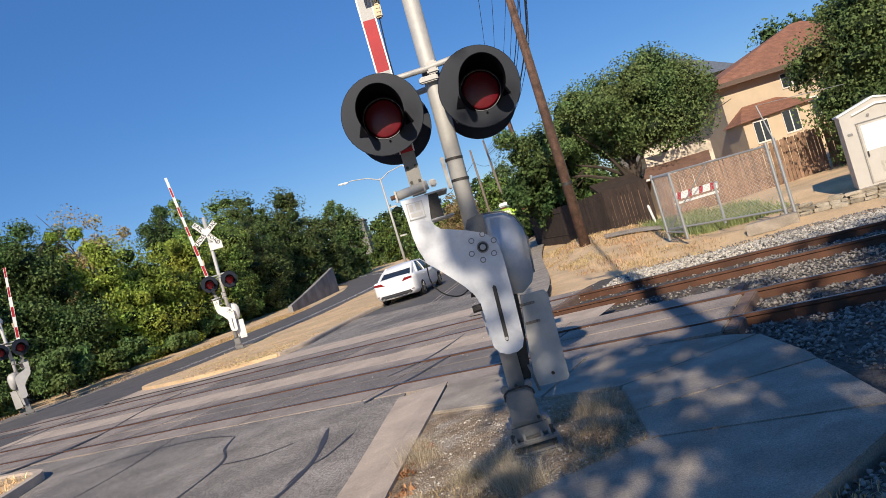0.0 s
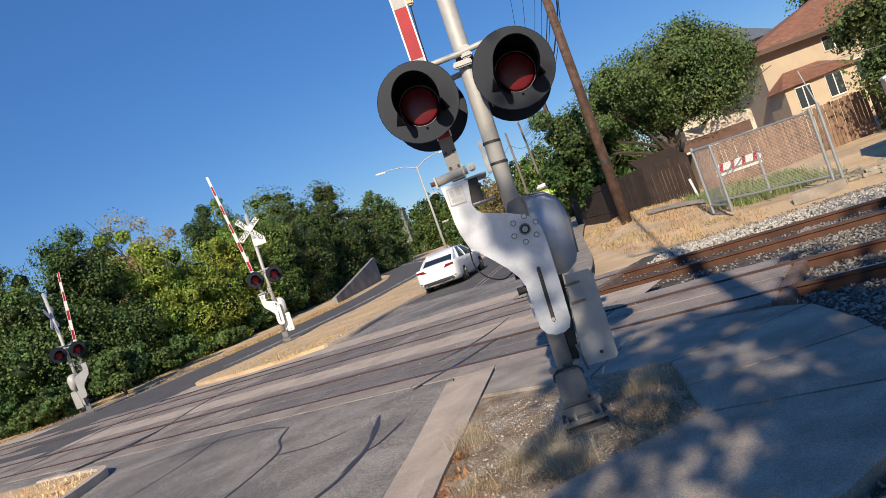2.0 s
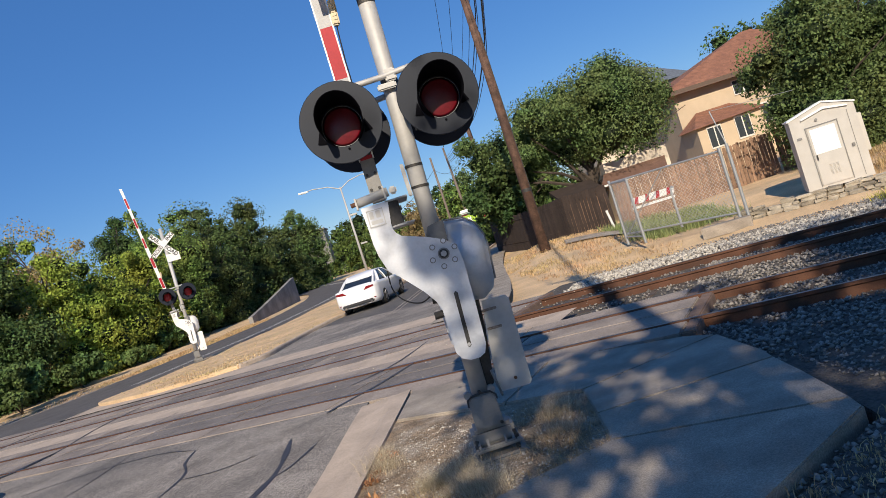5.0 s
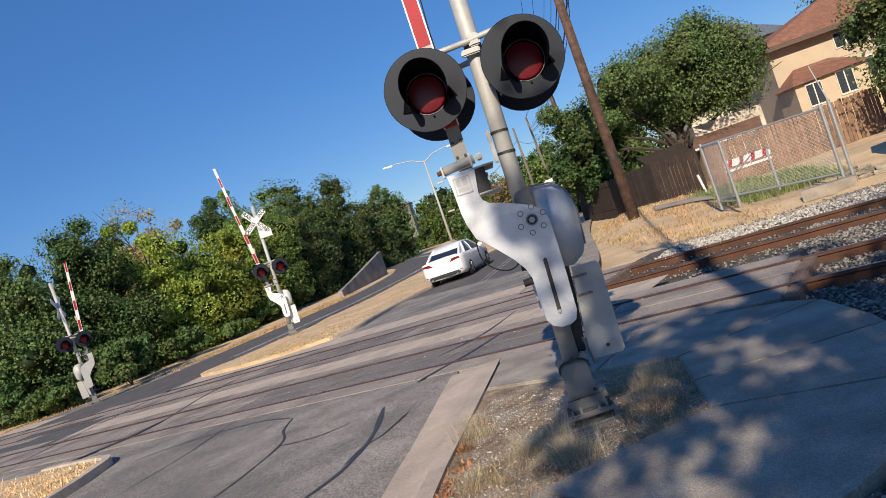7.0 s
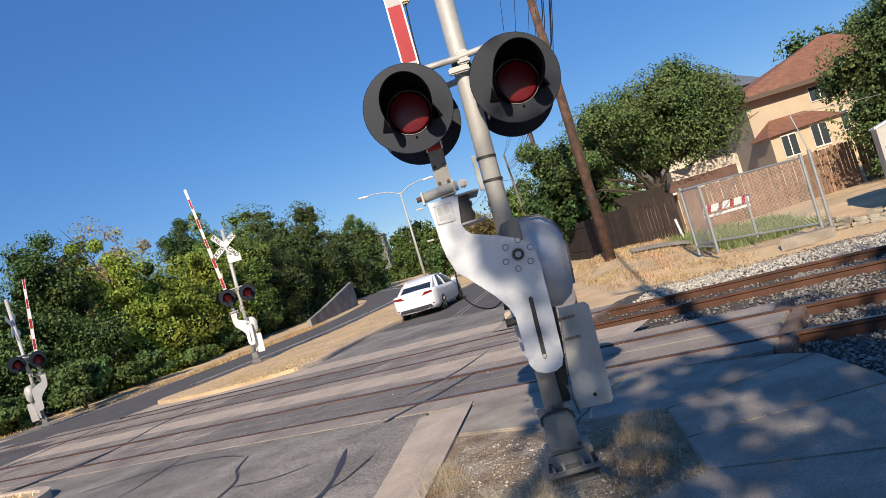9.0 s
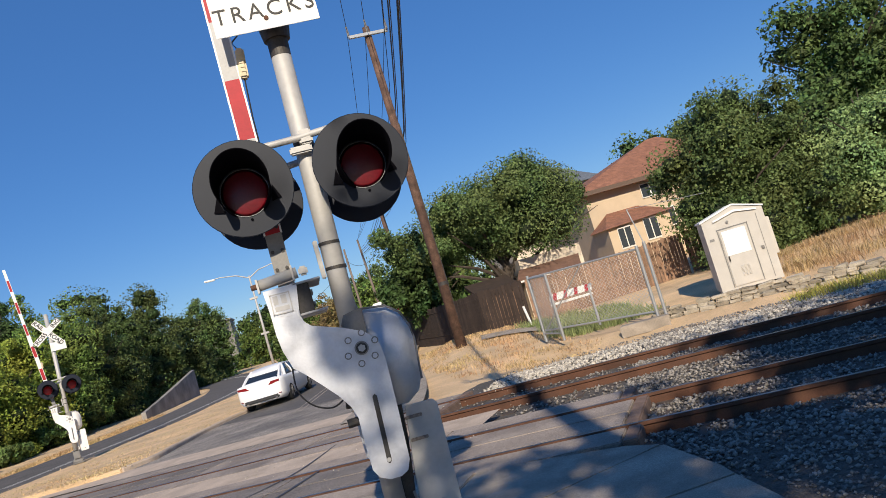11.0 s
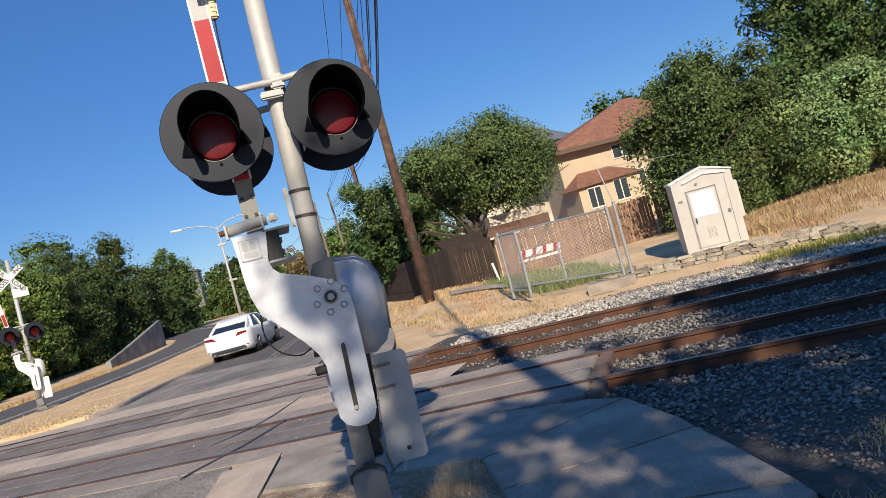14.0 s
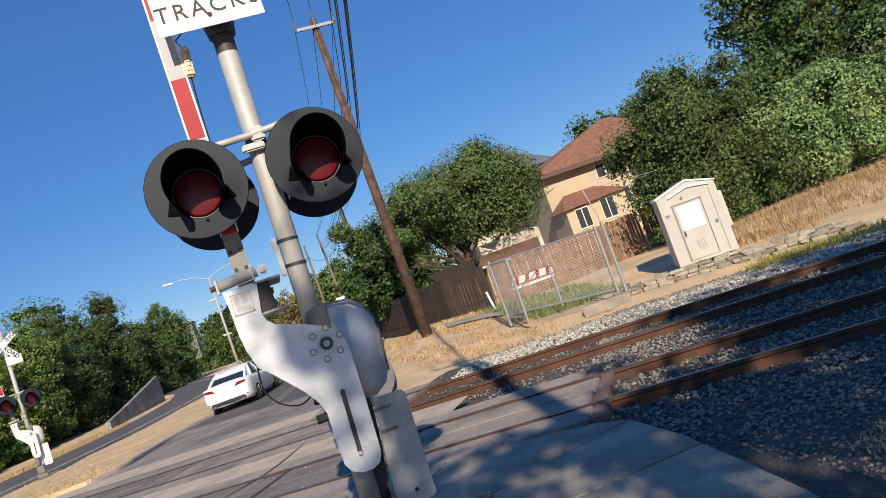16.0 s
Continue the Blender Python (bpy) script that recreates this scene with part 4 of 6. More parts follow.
far_signal, fm = gate_signal("white crossing signal with crossbuck on the dry median", True, 7.5)
far_signal.matrix_basis = pose(-8.8, 30.4, 0.02, 0, 0, 18)
crossbuck(far_signal, 4.75, -0.1, -1)
sign_board("track_sign", 0.5, 0.3, pose(0.25, -0.1, 4.2, 90, 0, 0), None, 0, far_signal, "small grey plate under the crossbuck")
third, tm = gate_signal("grey crossing signal before dark trees, seen from behind", True, 6.4, galv)
third.matrix_basis = pose(-17.85, 31.0, -0.08, 0, 0, 215)
crossbuck(third, 4.3, -0.1, -1, 62)

# ---- trees ----
def leaf_mesh(name, centres, radii, per, size, material, parent, rng, flat=0.0):
    """Many small leaves round clump centres."""
    n = len(centres)
    c = np.repeat(np.asarray(centres), per, axis=0)
    r = np.repeat(np.asarray(radii), per)[:, None]
    d = rng.normal(size=(n * per, 3)); d /= np.linalg.norm(d, axis=1)[:, None]
    p = c + d * r * rng.random((n * per, 1)) ** 0.4 * np.array([1, 1, 0.8])
    a = rng.normal(size=(n * per, 3)) * 0.75 + d * 1.0 + np.array([0, 0, 0.35]); a /= np.linalg.norm(a, axis=1)[:, None]
    b = np.cross(a, rng.normal(size=(n * per, 3))); b /= np.linalg.norm(b, axis=1)[:, None]
    e = np.cross(a, b)
    s = size * (0.6 + 0.8 * rng.random((n * per, 1)))
    V = np.stack([p - b * s * 0.5 - e * s * 0.28, p + e * s * 0.45, p + b * s * 0.5 - e * s * 0.28], axis=1).reshape(-1, 3)
    F = np.arange(len(V)).reshape(-1, 3)
    return mesh_from(name, V, F, material, parent)

ICO = bmesh.new(); bmesh.ops.create_icosphere(ICO, subdivisions=1, radius=1)
ICO_V = np.array([v.co[:] for v in ICO.verts]); ICO_F = np.array([[v.index for v in f.verts] for f in ICO.faces]); ICO.free()
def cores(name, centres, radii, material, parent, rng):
    """Uneven dense hearts of the leaf clumps, dark to stand for inner shade."""
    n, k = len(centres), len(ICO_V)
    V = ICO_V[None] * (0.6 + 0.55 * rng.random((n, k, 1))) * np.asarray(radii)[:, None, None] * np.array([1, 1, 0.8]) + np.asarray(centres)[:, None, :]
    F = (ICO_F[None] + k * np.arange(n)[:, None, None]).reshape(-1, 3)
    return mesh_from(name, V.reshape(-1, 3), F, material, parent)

def tree(label, x, y, h, rx, ry, material, seed, size=0.22, leaves=9000, low=0.15, name="tree", trunk_r=0.16, limbs=7, bare=0.0, base=None, clump=0.092, solid=True):
    """Tapered trunk, limbs reaching into an uneven crown of leaf clumps with gaps."""
    rng = np.random.default_rng(seed)
    z0 = land_z(x, y) - 0.12 if base is None else base
    t = empty(name, label, "tree", pose(x, y, z0, 0, 0, 0), group="trees")
    zc, rz = h * (1 + low) / 2, h * (1 - low) / 2
    bm = tube([(0, 0, 0), (0.1 * rng.normal(), 0.1 * rng.normal(), h * 0.25), (0.2 * rng.normal(), 0.2 * rng.normal(), h * 0.55), (0.2 * rng.normal(), 0.2 * rng.normal(), h * 0.8)], [trunk_r, trunk_r * 0.8, trunk_r * 0.5, trunk_r * 0.15], 8)
    part("trunk", bm, bark, t, smooth=True)
    for k in range(limbs):
        a = k * math.tau / limbs + rng.normal() * 0.3
        hh = h * (0.18 + 0.35 * rng.random())
        q = 0.55 + 0.4 * rng.random()
        end = (rx * q * math.cos(a), ry * q * math.sin(a), min(h * 0.9, hh + h * (0.15 + 0.3 * rng.random())))
        mid = (end[0] * 0.45, end[1] * 0.45, hh + (end[2] - hh) * 0.6)
        part("limb", tube([(0, 0, hh), mid, end], [trunk_r * 0.4, trunk_r * 0.25, trunk_r * 0.06], 6), bark, t)
    m = 110
    d = rng.normal(size=(m, 3)); d /= np.linalg.norm(d, axis=1)[:, None]
    q = rng.random((m, 1)) ** 0.25
    lump = 0.84 + 0.62 * np.array([noise.noise((v[0] * 1.8 + seed, v[1] * 1.8, v[2] * 1.8)) for v in d])[:, None]
    cen = d * q * lump * np.array([rx, ry, rz]) * 0.9 + np.array([0, 0, zc])
    cen[:, 2] = np.maximum(cen[:, 2], 0.35 + 0.5 * rng.random(m))
    rad = (0.42 + 1.15 * rng.random(m) ** 1.5) * clump * (rx + ry + rz)
    per = max(10, int(2.0 * leaves / m))
    leaf_mesh("crown", cen, rad * (1 - bare * 0.5), int(per * (1 - bare)), size, material, t, rng)
    if not bare and solid: cores("inner_foliage", cen, rad * 0.46, leaf_shade_core, t, rng)
    return t

def bush(label, x, y, h, rx, material, seed, size=0.16, leaves=2500, ry=None, name="bush"):
    rng = np.random.default_rng(seed)
    b = empty(name, label, "bush", pose(x, y, land_z(x, y) - 0.1), group="bushes")
    for k in range(4):
        a = rng.random() * math.tau
        part("stem", tube([(0, 0, 0), (0.3 * rx * math.cos(a), 0.3 * rx * math.sin(a), h * 0.4), (0.7 * rx * math.cos(a), 0.7 * rx * math.sin(a), h * 0.75)], [0.03, 0.02, 0.006], 5), bark, b)
    m = 30
    d = rng.normal(size=(m, 3)); d /= np.linalg.norm(d, axis=1)[:, None]
    cen = d * rng.random((m, 1)) ** 0.4 * np.array([rx, ry or rx, h * 0.5]) * 0.85 + np.array([0, 0, h * 0.52])
    leaf_mesh("foliage", cen, (0.6 + 0.7 * rng.random(m)) * 0.2 * (rx + h) / 2, int(1.8 * leaves / m), size, material, b, rng)
    cores("inner_foliage", cen, np.full(m, 0.1 * (rx + h) / 2), leaf_shade_core, b, rng)
    return b

# live oak behind the fence
tree("spreading live oak with dense dark green crown", 10.2, 38.8, 8.0, 6.5, 3.4, leaf_oak, 11, 0.115, 62000, 0.34, trunk_r=0.3, limbs=14)
tree("smaller dark green oak beside the fence", 5.9, 39, 4.9, 2.4, 2.3, leaf_dark, 12, 0.19, 13000, 0.15)
# trees behind the hut
tree("bright green hackberry beside the beige hut", 17.1, 28.5, 7.1, 2.9, 2.8, leaf_oak, 21, 0.115, 34000, -0.25)
tree("green tree above the hut roof", 19.8, 30, 7.0, 3.2, 2.8, leaf_oak, 22, 0.13, 30000, -0.25)
tree("tall dark green oak at the edge of the grass", 28.6, 34, 10.5, 4.5, 4.2, leaf_dark, 23, 0.22, 26000, -0.2, trunk_r=0.25)
tree("tall dark green oak at the edge of the grass", 35, 36, 11.0, 5.2, 4.6, leaf_dark, 24, 0.23, 24000, -0.2, trunk_r=0.25)
tree("feathery grey-green mesquite by the tracks", 23.2, 28.0, 6.0, 2.9, 2.5, leaf_grey, 25, 0.115, 30000, -0.25)
tree("feathery grey-green mesquite by the tracks", 28.5, 28.0, 6.4, 3.2, 2.7, leaf_grey, 26, 0.125, 28000, -0.25)
tree("dark tree behind the house roof", 31.5, 58, 11.0, 5, 4.5, leaf_dark, 27, 0.28, 8000, 0.1)
# wooded bank beyond the far carriageway
WOOD = [(-52, 47, 10.5, leaf_dark), (-46, 44, 10, leaf_mid), (-41, 42, 9.6, leaf_dark), (-36.5, 42, 9.3, leaf_dark), (-32, 40, 9.0, leaf_dark), (-28.2, 41, 9.6, leaf_dark), (-25, 38.5, 8.6, leaf_dark),
        (-22.6, 42.5, 8.8, leaf_dark), (-21, 46.5, 8.6, leaf_yellow), (-19.6, 50, 8.4, leaf_yellow), (-23, 52, 10.6, leaf_brown), (-18.2, 54.5, 8.6, leaf_yellow), (-17.8, 60, 9.4, leaf_mid),
        (-16.8, 66, 10.2, leaf_oak), (-16.2, 73, 11.0, leaf_dark), (-15.2, 81, 11.2, leaf_oak), (-13.6, 90, 10.6, leaf_oak), (-12, 100, 9.6, leaf_dark), (-28, 56, 12.5, leaf_dark), (-34, 54, 12, leaf_mid), (-22, 64, 12.5, leaf_dark), (-20, 78, 13, leaf_mid), (-42, 54, 12, leaf_dark)]
for i, (x, y, h, m) in enumerate(WOOD):
    lab = {"leaf_oak": "olive-green oak in the roadside wood", "leaf_dark": "dark green oak in the roadside wood", "leaf_mid": "mid-green elm in the roadside wood", "leaf_yellow_green": "bright yellow-green tree in the roadside wood", "leaf_brown": "half-bare brownish tree in the roadside wood"}[m.name]
    tree(lab, x, y, h * (1.06 + 0.12 * math.sin(i * 2.6 + 1)), 3.1 + 0.6 * math.sin(i * 2.1), 2.8, m, 100 + i, 0.15 if y < 70 else 0.2, 25000 if y < 70 else 13000, -0.3, bare=0.55 if m is leaf_brown else 0)
for i in range(17):
    k = i / 16
    x, y = (-40 + 21 * k * 1.25, 36.4 + 1.2 * math.sin(i)) if k < 0.75 else (-19.2 + 2.4 * (k - 0.75) / 0.25, 37 + 22 * (k - 0.75) / 0.25)
    bush("low dark scrub at the foot of the wood", x, y, 1.9 + 0.7 * math.sin(i * 1.7), 1.8, leaf_dark, 200 + i, 0.18, 3600)
# far trees round the bend
FAR = [(8.6, 52, 5.2, leaf_mid), (10.6, 60, 6.4, leaf_dark), (11.5, 70, 7.6, leaf_mid), (13.2, 80, 8.5, leaf_dark), (16, 92, 9.5, leaf_mid), (9.5, 104, 9, leaf_mid), (3.5, 112, 8.2, leaf_brown), (-2, 118, 8.6, leaf_mid), (-8, 126, 7.5, leaf_mid), (20, 108, 11, leaf_dark), (-14, 134, 8, leaf_mid), (-20, 120, 9, leaf_dark)]
for i, (x, y, h, m) in enumerate(FAR):
    tree("rounded green tree past the road bend", x, y, h, 3.8, 3.4, m, 300 + i, 0.34, 5000, -0.35, bare=0.2 if m is leaf_brown else 0)
tree("small dark green tree on the median by the lamp post", -1.9, 58.5, 3.4, 1.5, 1.4, leaf_dark, 330, 0.2, 4000, 0.05)
for i in range(15):
    x = -78 + 10 * i
    tree("hazy green tree on the far skyline", x, 150 + 12 * math.sin(i * 1.3), 11 + 2.5 * math.sin(i * 2.2), 7, 5, (leaf_mid, leaf_dark)[i % 2], 500 + i, 0.6, 2400, -0.35)
# shade trees behind the camera
for i, (x, y, h, r, lw) in enumerate(((1.4, -6.5, 10.4, 2.15, 0.36), (5.0, -6.5, 13.2, 2.6, 0.28), (8.8, -6.5, 13.4, 3.2, 0.3), (13.4, -7.0, 13.6, 3.6, 0.3), (19, -8, 14.2, 4.0, 0.3))):
    tree("leafy shade tree beside the pavement", x, y, h, r, 2.8, leaf_mid, 400 + i, 0.22, (3200, 10000, 16000, 18000, 18000)[i], lw, base=-0.2, solid=False)
# sparse out-of-view tree, added only to throw dapples on the signal plate
tree("unseen young leafy tree added to dapple the signal", -1.05, -6.6, 10.6, 1.25, 1.3, leaf_mid, 420, 0.2, 270, 0.58, base=-0.2, trunk_r=0.08, solid=False)

# ---- poles and wires ----
def utility_pole(label, x, y, top, r, lean=(0, 0), z0=None, arm=True, material=None):
    z0 = land_z(x, y) - 0.1 if z0 is None else z0
    p = empty("utility_pole", label, "utility pole", pose(x, y, z0), group="utility poles")
    H = top - z0
    tip = (lean[0], lean[1], H)
    part("pole", cyl((0, 0, -0.3), tip, r, r * 0.66, 18), material or pole_wood, p, smooth=True)
    if arm:
        a = part("cross_arm", box((tip[0], tip[1] - 0.15, H - 0.3), (1.45, 0.1, 0.11), (0, -2, 8), 0.01), wire_grey, p, "pale blue-grey fibreglass cross arm")
        for s in (-0.68, 0.0, 0.68):
            part("insulator", cyl((tip[0] + s, tip[1] - 0.15, H - 0.26), (tip[0] + s, tip[1] - 0.15, H + (0.12 if s else 0.22)), 0.045, 0.03, 10), dull_grey, a, "grey insulator")
    return p, Vector((x + tip[0], y + tip[1], z0 + H))

up, up_top = utility_pole("tall brown wooden utility pole with cross arm", 4.72, 27.0, 11.75, 0.19, (-0.05, 0))
part("wrap", cyl((0, 0, 2.2), (0, 0, 2.32), 0.186, n=18), dark_steel, up, "metal band")
part("riser", tube([(0.14, -0.1, 0), (0.13, -0.1, 3), (0.1, -0.08, 8)], 0.018, 6), dark_steel, up, "cable riser")
up2, t2 = utility_pole("brown wooden utility pole further along the road", 6.3, 48, 10.2, 0.18, (-0.25, 0), arm=False)
up3, t3 = utility_pole("thin grey utility pole past the bend", 6.7, 71, 9.6, 0.14, (-0.4, 0), arm=False, material=far_pole_wood)
up4, t4 = utility_pole("thin grey utility pole past the bend", 5.2, 74, 9.4, 0.14, (-0.1, 0), arm=False, material=far_pole_wood)
guy = empty("guy_post", "pale guy wire guard beside the pole", "guy wire")
part("guard", cyl((6.9, 47.3, 0.3), (6.2, 48, 6.0), 0.06, n=10), wire_grey, guy)
# a pole behind the camera carries the wires on
back_pole, t0 = utility_pole("tall wooden utility pole on the verge behind", 0.95, -3.0, 14.0, 0.2, (0.0, 0))
def wire(points, r=0.012, sag=0.5, name="wire"):
    w = empty("overhead_wire", "thin black overhead wire between utility poles", "wire", group="overhead wires")
    for a, b in zip(points, points[1:]):
        a, b = Vector(a), Vector(b)
        part("span", tube([a.lerp(b, k / 12) - Vector((0, 0, sag * 4 * (k / 12) * (1 - k / 12))) for k in range(13)], r, 5), cable_black, w)
for dx, z in ((-0.68, 0.05), (0.0, 0.2), (0.68, 0.05)):
    wire([t0 + Vector((dx, 0, z)), up_top + Vector((dx, -0.15, z)), t2 + Vector((dx * 0.6, 0, 0.2)), t3 + Vector((0, 0, 0))], 0.011, 0.35)
for dz, r, dx in ((-2.3, 0.012, 0.2), (-2.9, 0.02, 0.24), (-3.3, 0.014, 0.2), (-3.9, 0.028, 0.25), (-4.3, 0.014, 0.2)):
    wire([t0 + Vector((dx, 0, dz + 0.2)), up_top + Vector((dx, -0.1, dz)), t2 + Vector((0.1, 0, dz * 0.55)), t3 + Vector((0, 0, dz * 0.3 - 0.2))], r, 0.45)
wire([t2 + Vector((0, 0, -3)), t4 + Vector((0, 0, -1.2)), (-3, 92, 6.2)], 0.016, 1.2)

def street_lamp(x, y, z0, top, arms, label):
    s = empty("street_lamp", label, "street lamp", pose(x, y, z0), group="street lamps")
    H = top - z0
    part("pole", cyl((0, 0, -0.2), (0, 0, H), 0.11, 0.06, 14), galv, s, smooth=True)
    part("pole_base", cyl((0, 0, 0), (0, 0, 0.3), 0.17, 0.14, 14), galv, s)
    for dx in arms:
        part("arm", tube([(0, 0, H - 0.15), (dx * 0.35, 0, H + 0.25), (dx * 0.8, 0, H + 0.42), (dx, 0, H + 0.4)], [0.045, 0.04, 0.035, 0.03], 8), galv, s, "curved bracket arm")
        part("head", box((dx * 1.08, 0, H + 0.38), (0.75, 0.28, 0.13), (0, 3 if dx < 0 else -3, 0), 0.04), white_sheet, s, "pale luminaire head")
    return s
street_lamp(-3.05, 57, 0.25, 7.6, (-2.5, 2.1), "tall galvanised double-arm street lamp on the median")
street_lamp(-11.2, 112, 0.9, 8.4, (), "distant grey lamp post by the bend")

# concrete wall along the far carriageway
wl = empty("retaining_wall", "grey stepped concrete retaining wall under the trees", "retaining wall")
pts = [(-11.3, 53.5, 0.4), (-11.0, 57, 0.75), (-10.7, 60.5, 1.15), (-10.4, 64.5, 1.6), (-10.1, 69, 2.1)]
for (xa, ya, ha), (xb, yb, hb) in zip(pts, pts[1:]):
    bm = bmesh.new()
    d = Vector((xb - xa, yb - ya)).normalized(); nn = Vector((-d.y, d.x)) * 0.3
    za, zb = road_z(xa, ya), road_z(xb, yb)
    q = [(xa, ya), (xb, yb), (xb + nn.x, yb + nn.y), (xa + nn.x, ya + nn.y)]
    hs = [ha, hb, hb, ha]
    lo = [bm.verts.new((*p, zz - 0.3)) for p, zz in zip(q, (za, zb, zb, za))]
    hi = [bm.verts.new((*p, zz + h)) for p, zz, h in zip(q, (za, zb, zb, za), hs)]
    bm.faces.new(lo); bm.faces.new(hi)
    for i in range(4): bm.faces.new((lo[i], lo[(i + 1) % 4], hi[(i + 1) % 4], hi[i]))
    part("wall_section", bm, old_concrete, wl)

# ---- hut, stone wall, gate ----
hut = empty("equipment_hut", "beige steel railway equipment hut with louvred door", "equipment hut", pose(11.5, 21.66, -0.36, 0, 0, -24))
HW, HD, HE, HR = 1.72, 1.5, 2.18, 2.44
part("body", prism([(0, 0.08), (HW, 0.08), (HW, HE), (HW * 0.55, HR), (0, HE)], 'y', 0, HD), beige_steel, hut)
roof = part("roof", prism([(-0.04, HE - 0.02), (HW * 0.55, HR + 0.0), (HW + 0.04, HE + 0.01), (HW + 0.04, HE + 0.05), (HW * 0.55, HR + 0.05), (-0.04, HE + 0.03)], 'y', -0.03, HD + 0.05), white_panel, hut, "pale low gabled roof")
part("gable_trim", prism([(0.32, HE - 0.03), (HW * 0.55, HE + 0.13), (HW * 0.9, HE + 0.0), (HW * 0.9, HE - 0.04), (HW * 0.55, HE + 0.07), (0.32, HE - 0.08)], 'y', -0.05, 0.0), white_panel, hut, "pale gable hood")
door = part("door", box((0.78, -0.012, 1.0), (0.78, 0.03, 1.66), bevel=0.008), beige_steel, hut, "beige steel door")
part("door_panel", box((0.78, -0.03, 1.42), (0.66, 0.012, 0.72), bevel=0.004), white_panel, door, "white painted upper panel")
part("door_handle", box((0.46, -0.05, 0.98), (0.035, 0.05, 0.16), bevel=0.01), dark_steel, door, "dark lever handle")
for k in range(3):
    for j in range(9):
        part("louvre", box((0.72 + 0.09 * k, -0.032, 0.42 + 0.035 * j), (0.06, 0.012, 0.016), (25, 0, 0)), beige_steel, door)
part("door_frame", box((0.78, -0.006, 1.86), (0.88, 0.02, 0.03)), dull_grey, hut)
part("door_frame", box((0.36, -0.006, 1.0), (0.025, 0.02, 1.7)), dull_grey, hut)
part("door_frame", box((1.2, -0.006, 1.0), (0.025, 0.02, 1.7)), dull_grey, hut)
part("lock_tab", box((1.42, -0.02, 1.05), (0.08, 0.03, 0.1), bevel=0.008), dull_grey, hut)
part("panel_seam", box((1.5, -0.004, 1.1), (0.012, 0.012, 1.9)), dull_grey, hut)
part("vent_light", cyl((0.7, -0.04, 2.02), (0.7, 0, 2.02), 0.04, n=10), dull_grey, hut)
part("id_plate", box((0.16, -0.008, 1.62), (0.13, 0.012, 0.07)), dull_grey, hut)
part("side_box", box((HW + 0.07, 0.5, 1.3), (0.14, 0.4, 1.1), bevel=0.02), beige_steel, hut, "side equipment box")
for x in (0.15, HW - 0.15):
    part("skid", box((x, HD / 2, -0.02), (0.14, HD, 0.22)), dull_grey, hut)

sw = empty("stone_wall", "low dry-laid limestone wall beside the tracks", "stone wall"); sw["kind"] = "structure"
wa, wb = Vector((8.9, 21.2)), Vector((14.6, 16.2))
ln = (wb - wa).length; wd = (wb - wa).normalized()
rs = random.Random(5)
for row in range(4):
    s = rs.uniform(0, 0.2)
    while s < ln:
        w = rs.uniform(0.2, 0.46)
        p = wa + wd * (s + w / 2)
        zb = land_z(p.x, p.y) - 0.17
        s += w
        if row == 3 and rs.random() < 0.45: continue
        bm = box((0, 0, 0), (w - 0.025, 0.3, rs.uniform(0.09, 0.125)), bevel=0.022)
        for v in bm.verts: v.co += Vector((rs.uniform(-1, 1), rs.uniform(-1, 1), rs.uniform(-1, 1))) * 0.016
        o = part("stone", bm, limestone, sw)
        o.matrix_basis = pose(p.x + rs.uniform(-0.03, 0.03), p.y + 0.1 * row + rs.uniform(-0.05, 0.05), zb + 0.06 + row * 0.1, rs.uniform(-5, 5), rs.uniform(-5, 5), math.degrees(math.atan2(wd.y, wd.x)) + rs.uniform(-7, 7))
ped = pave("gate_kerb", [(7.75, 20.6), (8.9, 20.0), (9.1, 20.4), (8.0, 21.0)], -0.5, -0.2, concrete, "broken concrete pad under the gate post", "pad")

# chain link gate with barrier board
gate = empty("chain_link_gate", "grey chain-link gate with a striped barrier board", "gate")
gl, gr = Vector((6.5, 23.2, 0)), Vector((8.9, 20.5, -0.22))
def gp(s, z): return (gl.x + (gr.x - gl.x) * s, gl.y + (gr.y - gl.y) * s, z)
part("post", cyl(gp(0, -0.2), gp(0, 1.82), 0.045, n=12), wire_grey, gate)
part("post", cyl(gp(0.985, -0.4), gp(0.985, 1.75), 0.045, n=12), wire_grey, gate)
part("post", cyl(gp(1.05, -0.4), gp(1.05, 1.8), 0.045, n=12), wire_grey, gate)
part("post", cyl((6.62, 21.9, -0.2), (6.62, 21.9, 1.72), 0.04, n=12), wire_grey, gate)
part("rail", cyl(gp(0.02, 1.74), gp(0.97, 1.66), 0.028, n=10), wire_grey, gate)
part("rail", cyl(gp(0.02, 0.12), gp(0.97, -0.08), 0.028, n=10), wire_grey, gate)
part("rail", cyl((gl.x, gl.y, 1.72), (6.62, 21.9, 1.68), 0.025, n=10), wire_grey, gate)
part("rail", cyl((gl.x, gl.y, 0.05), (6.62, 21.9, 0.0), 0.025, n=10), wire_grey, gate)
part("brace", cyl(gp(0.02, 0.1), gp(0.5, 1.7), 0.018, n=8), wire_grey, gate)
part("post_extension", cyl(gp(1.05, 1.8), gp(1.0, 2.75), 0.018, n=8), wire_grey, gate)
part("barb_wire", cyl(gp(1.0, 2.75), (12.4, 22.5, 2.7), 0.008, n=5), wire_grey, gate)
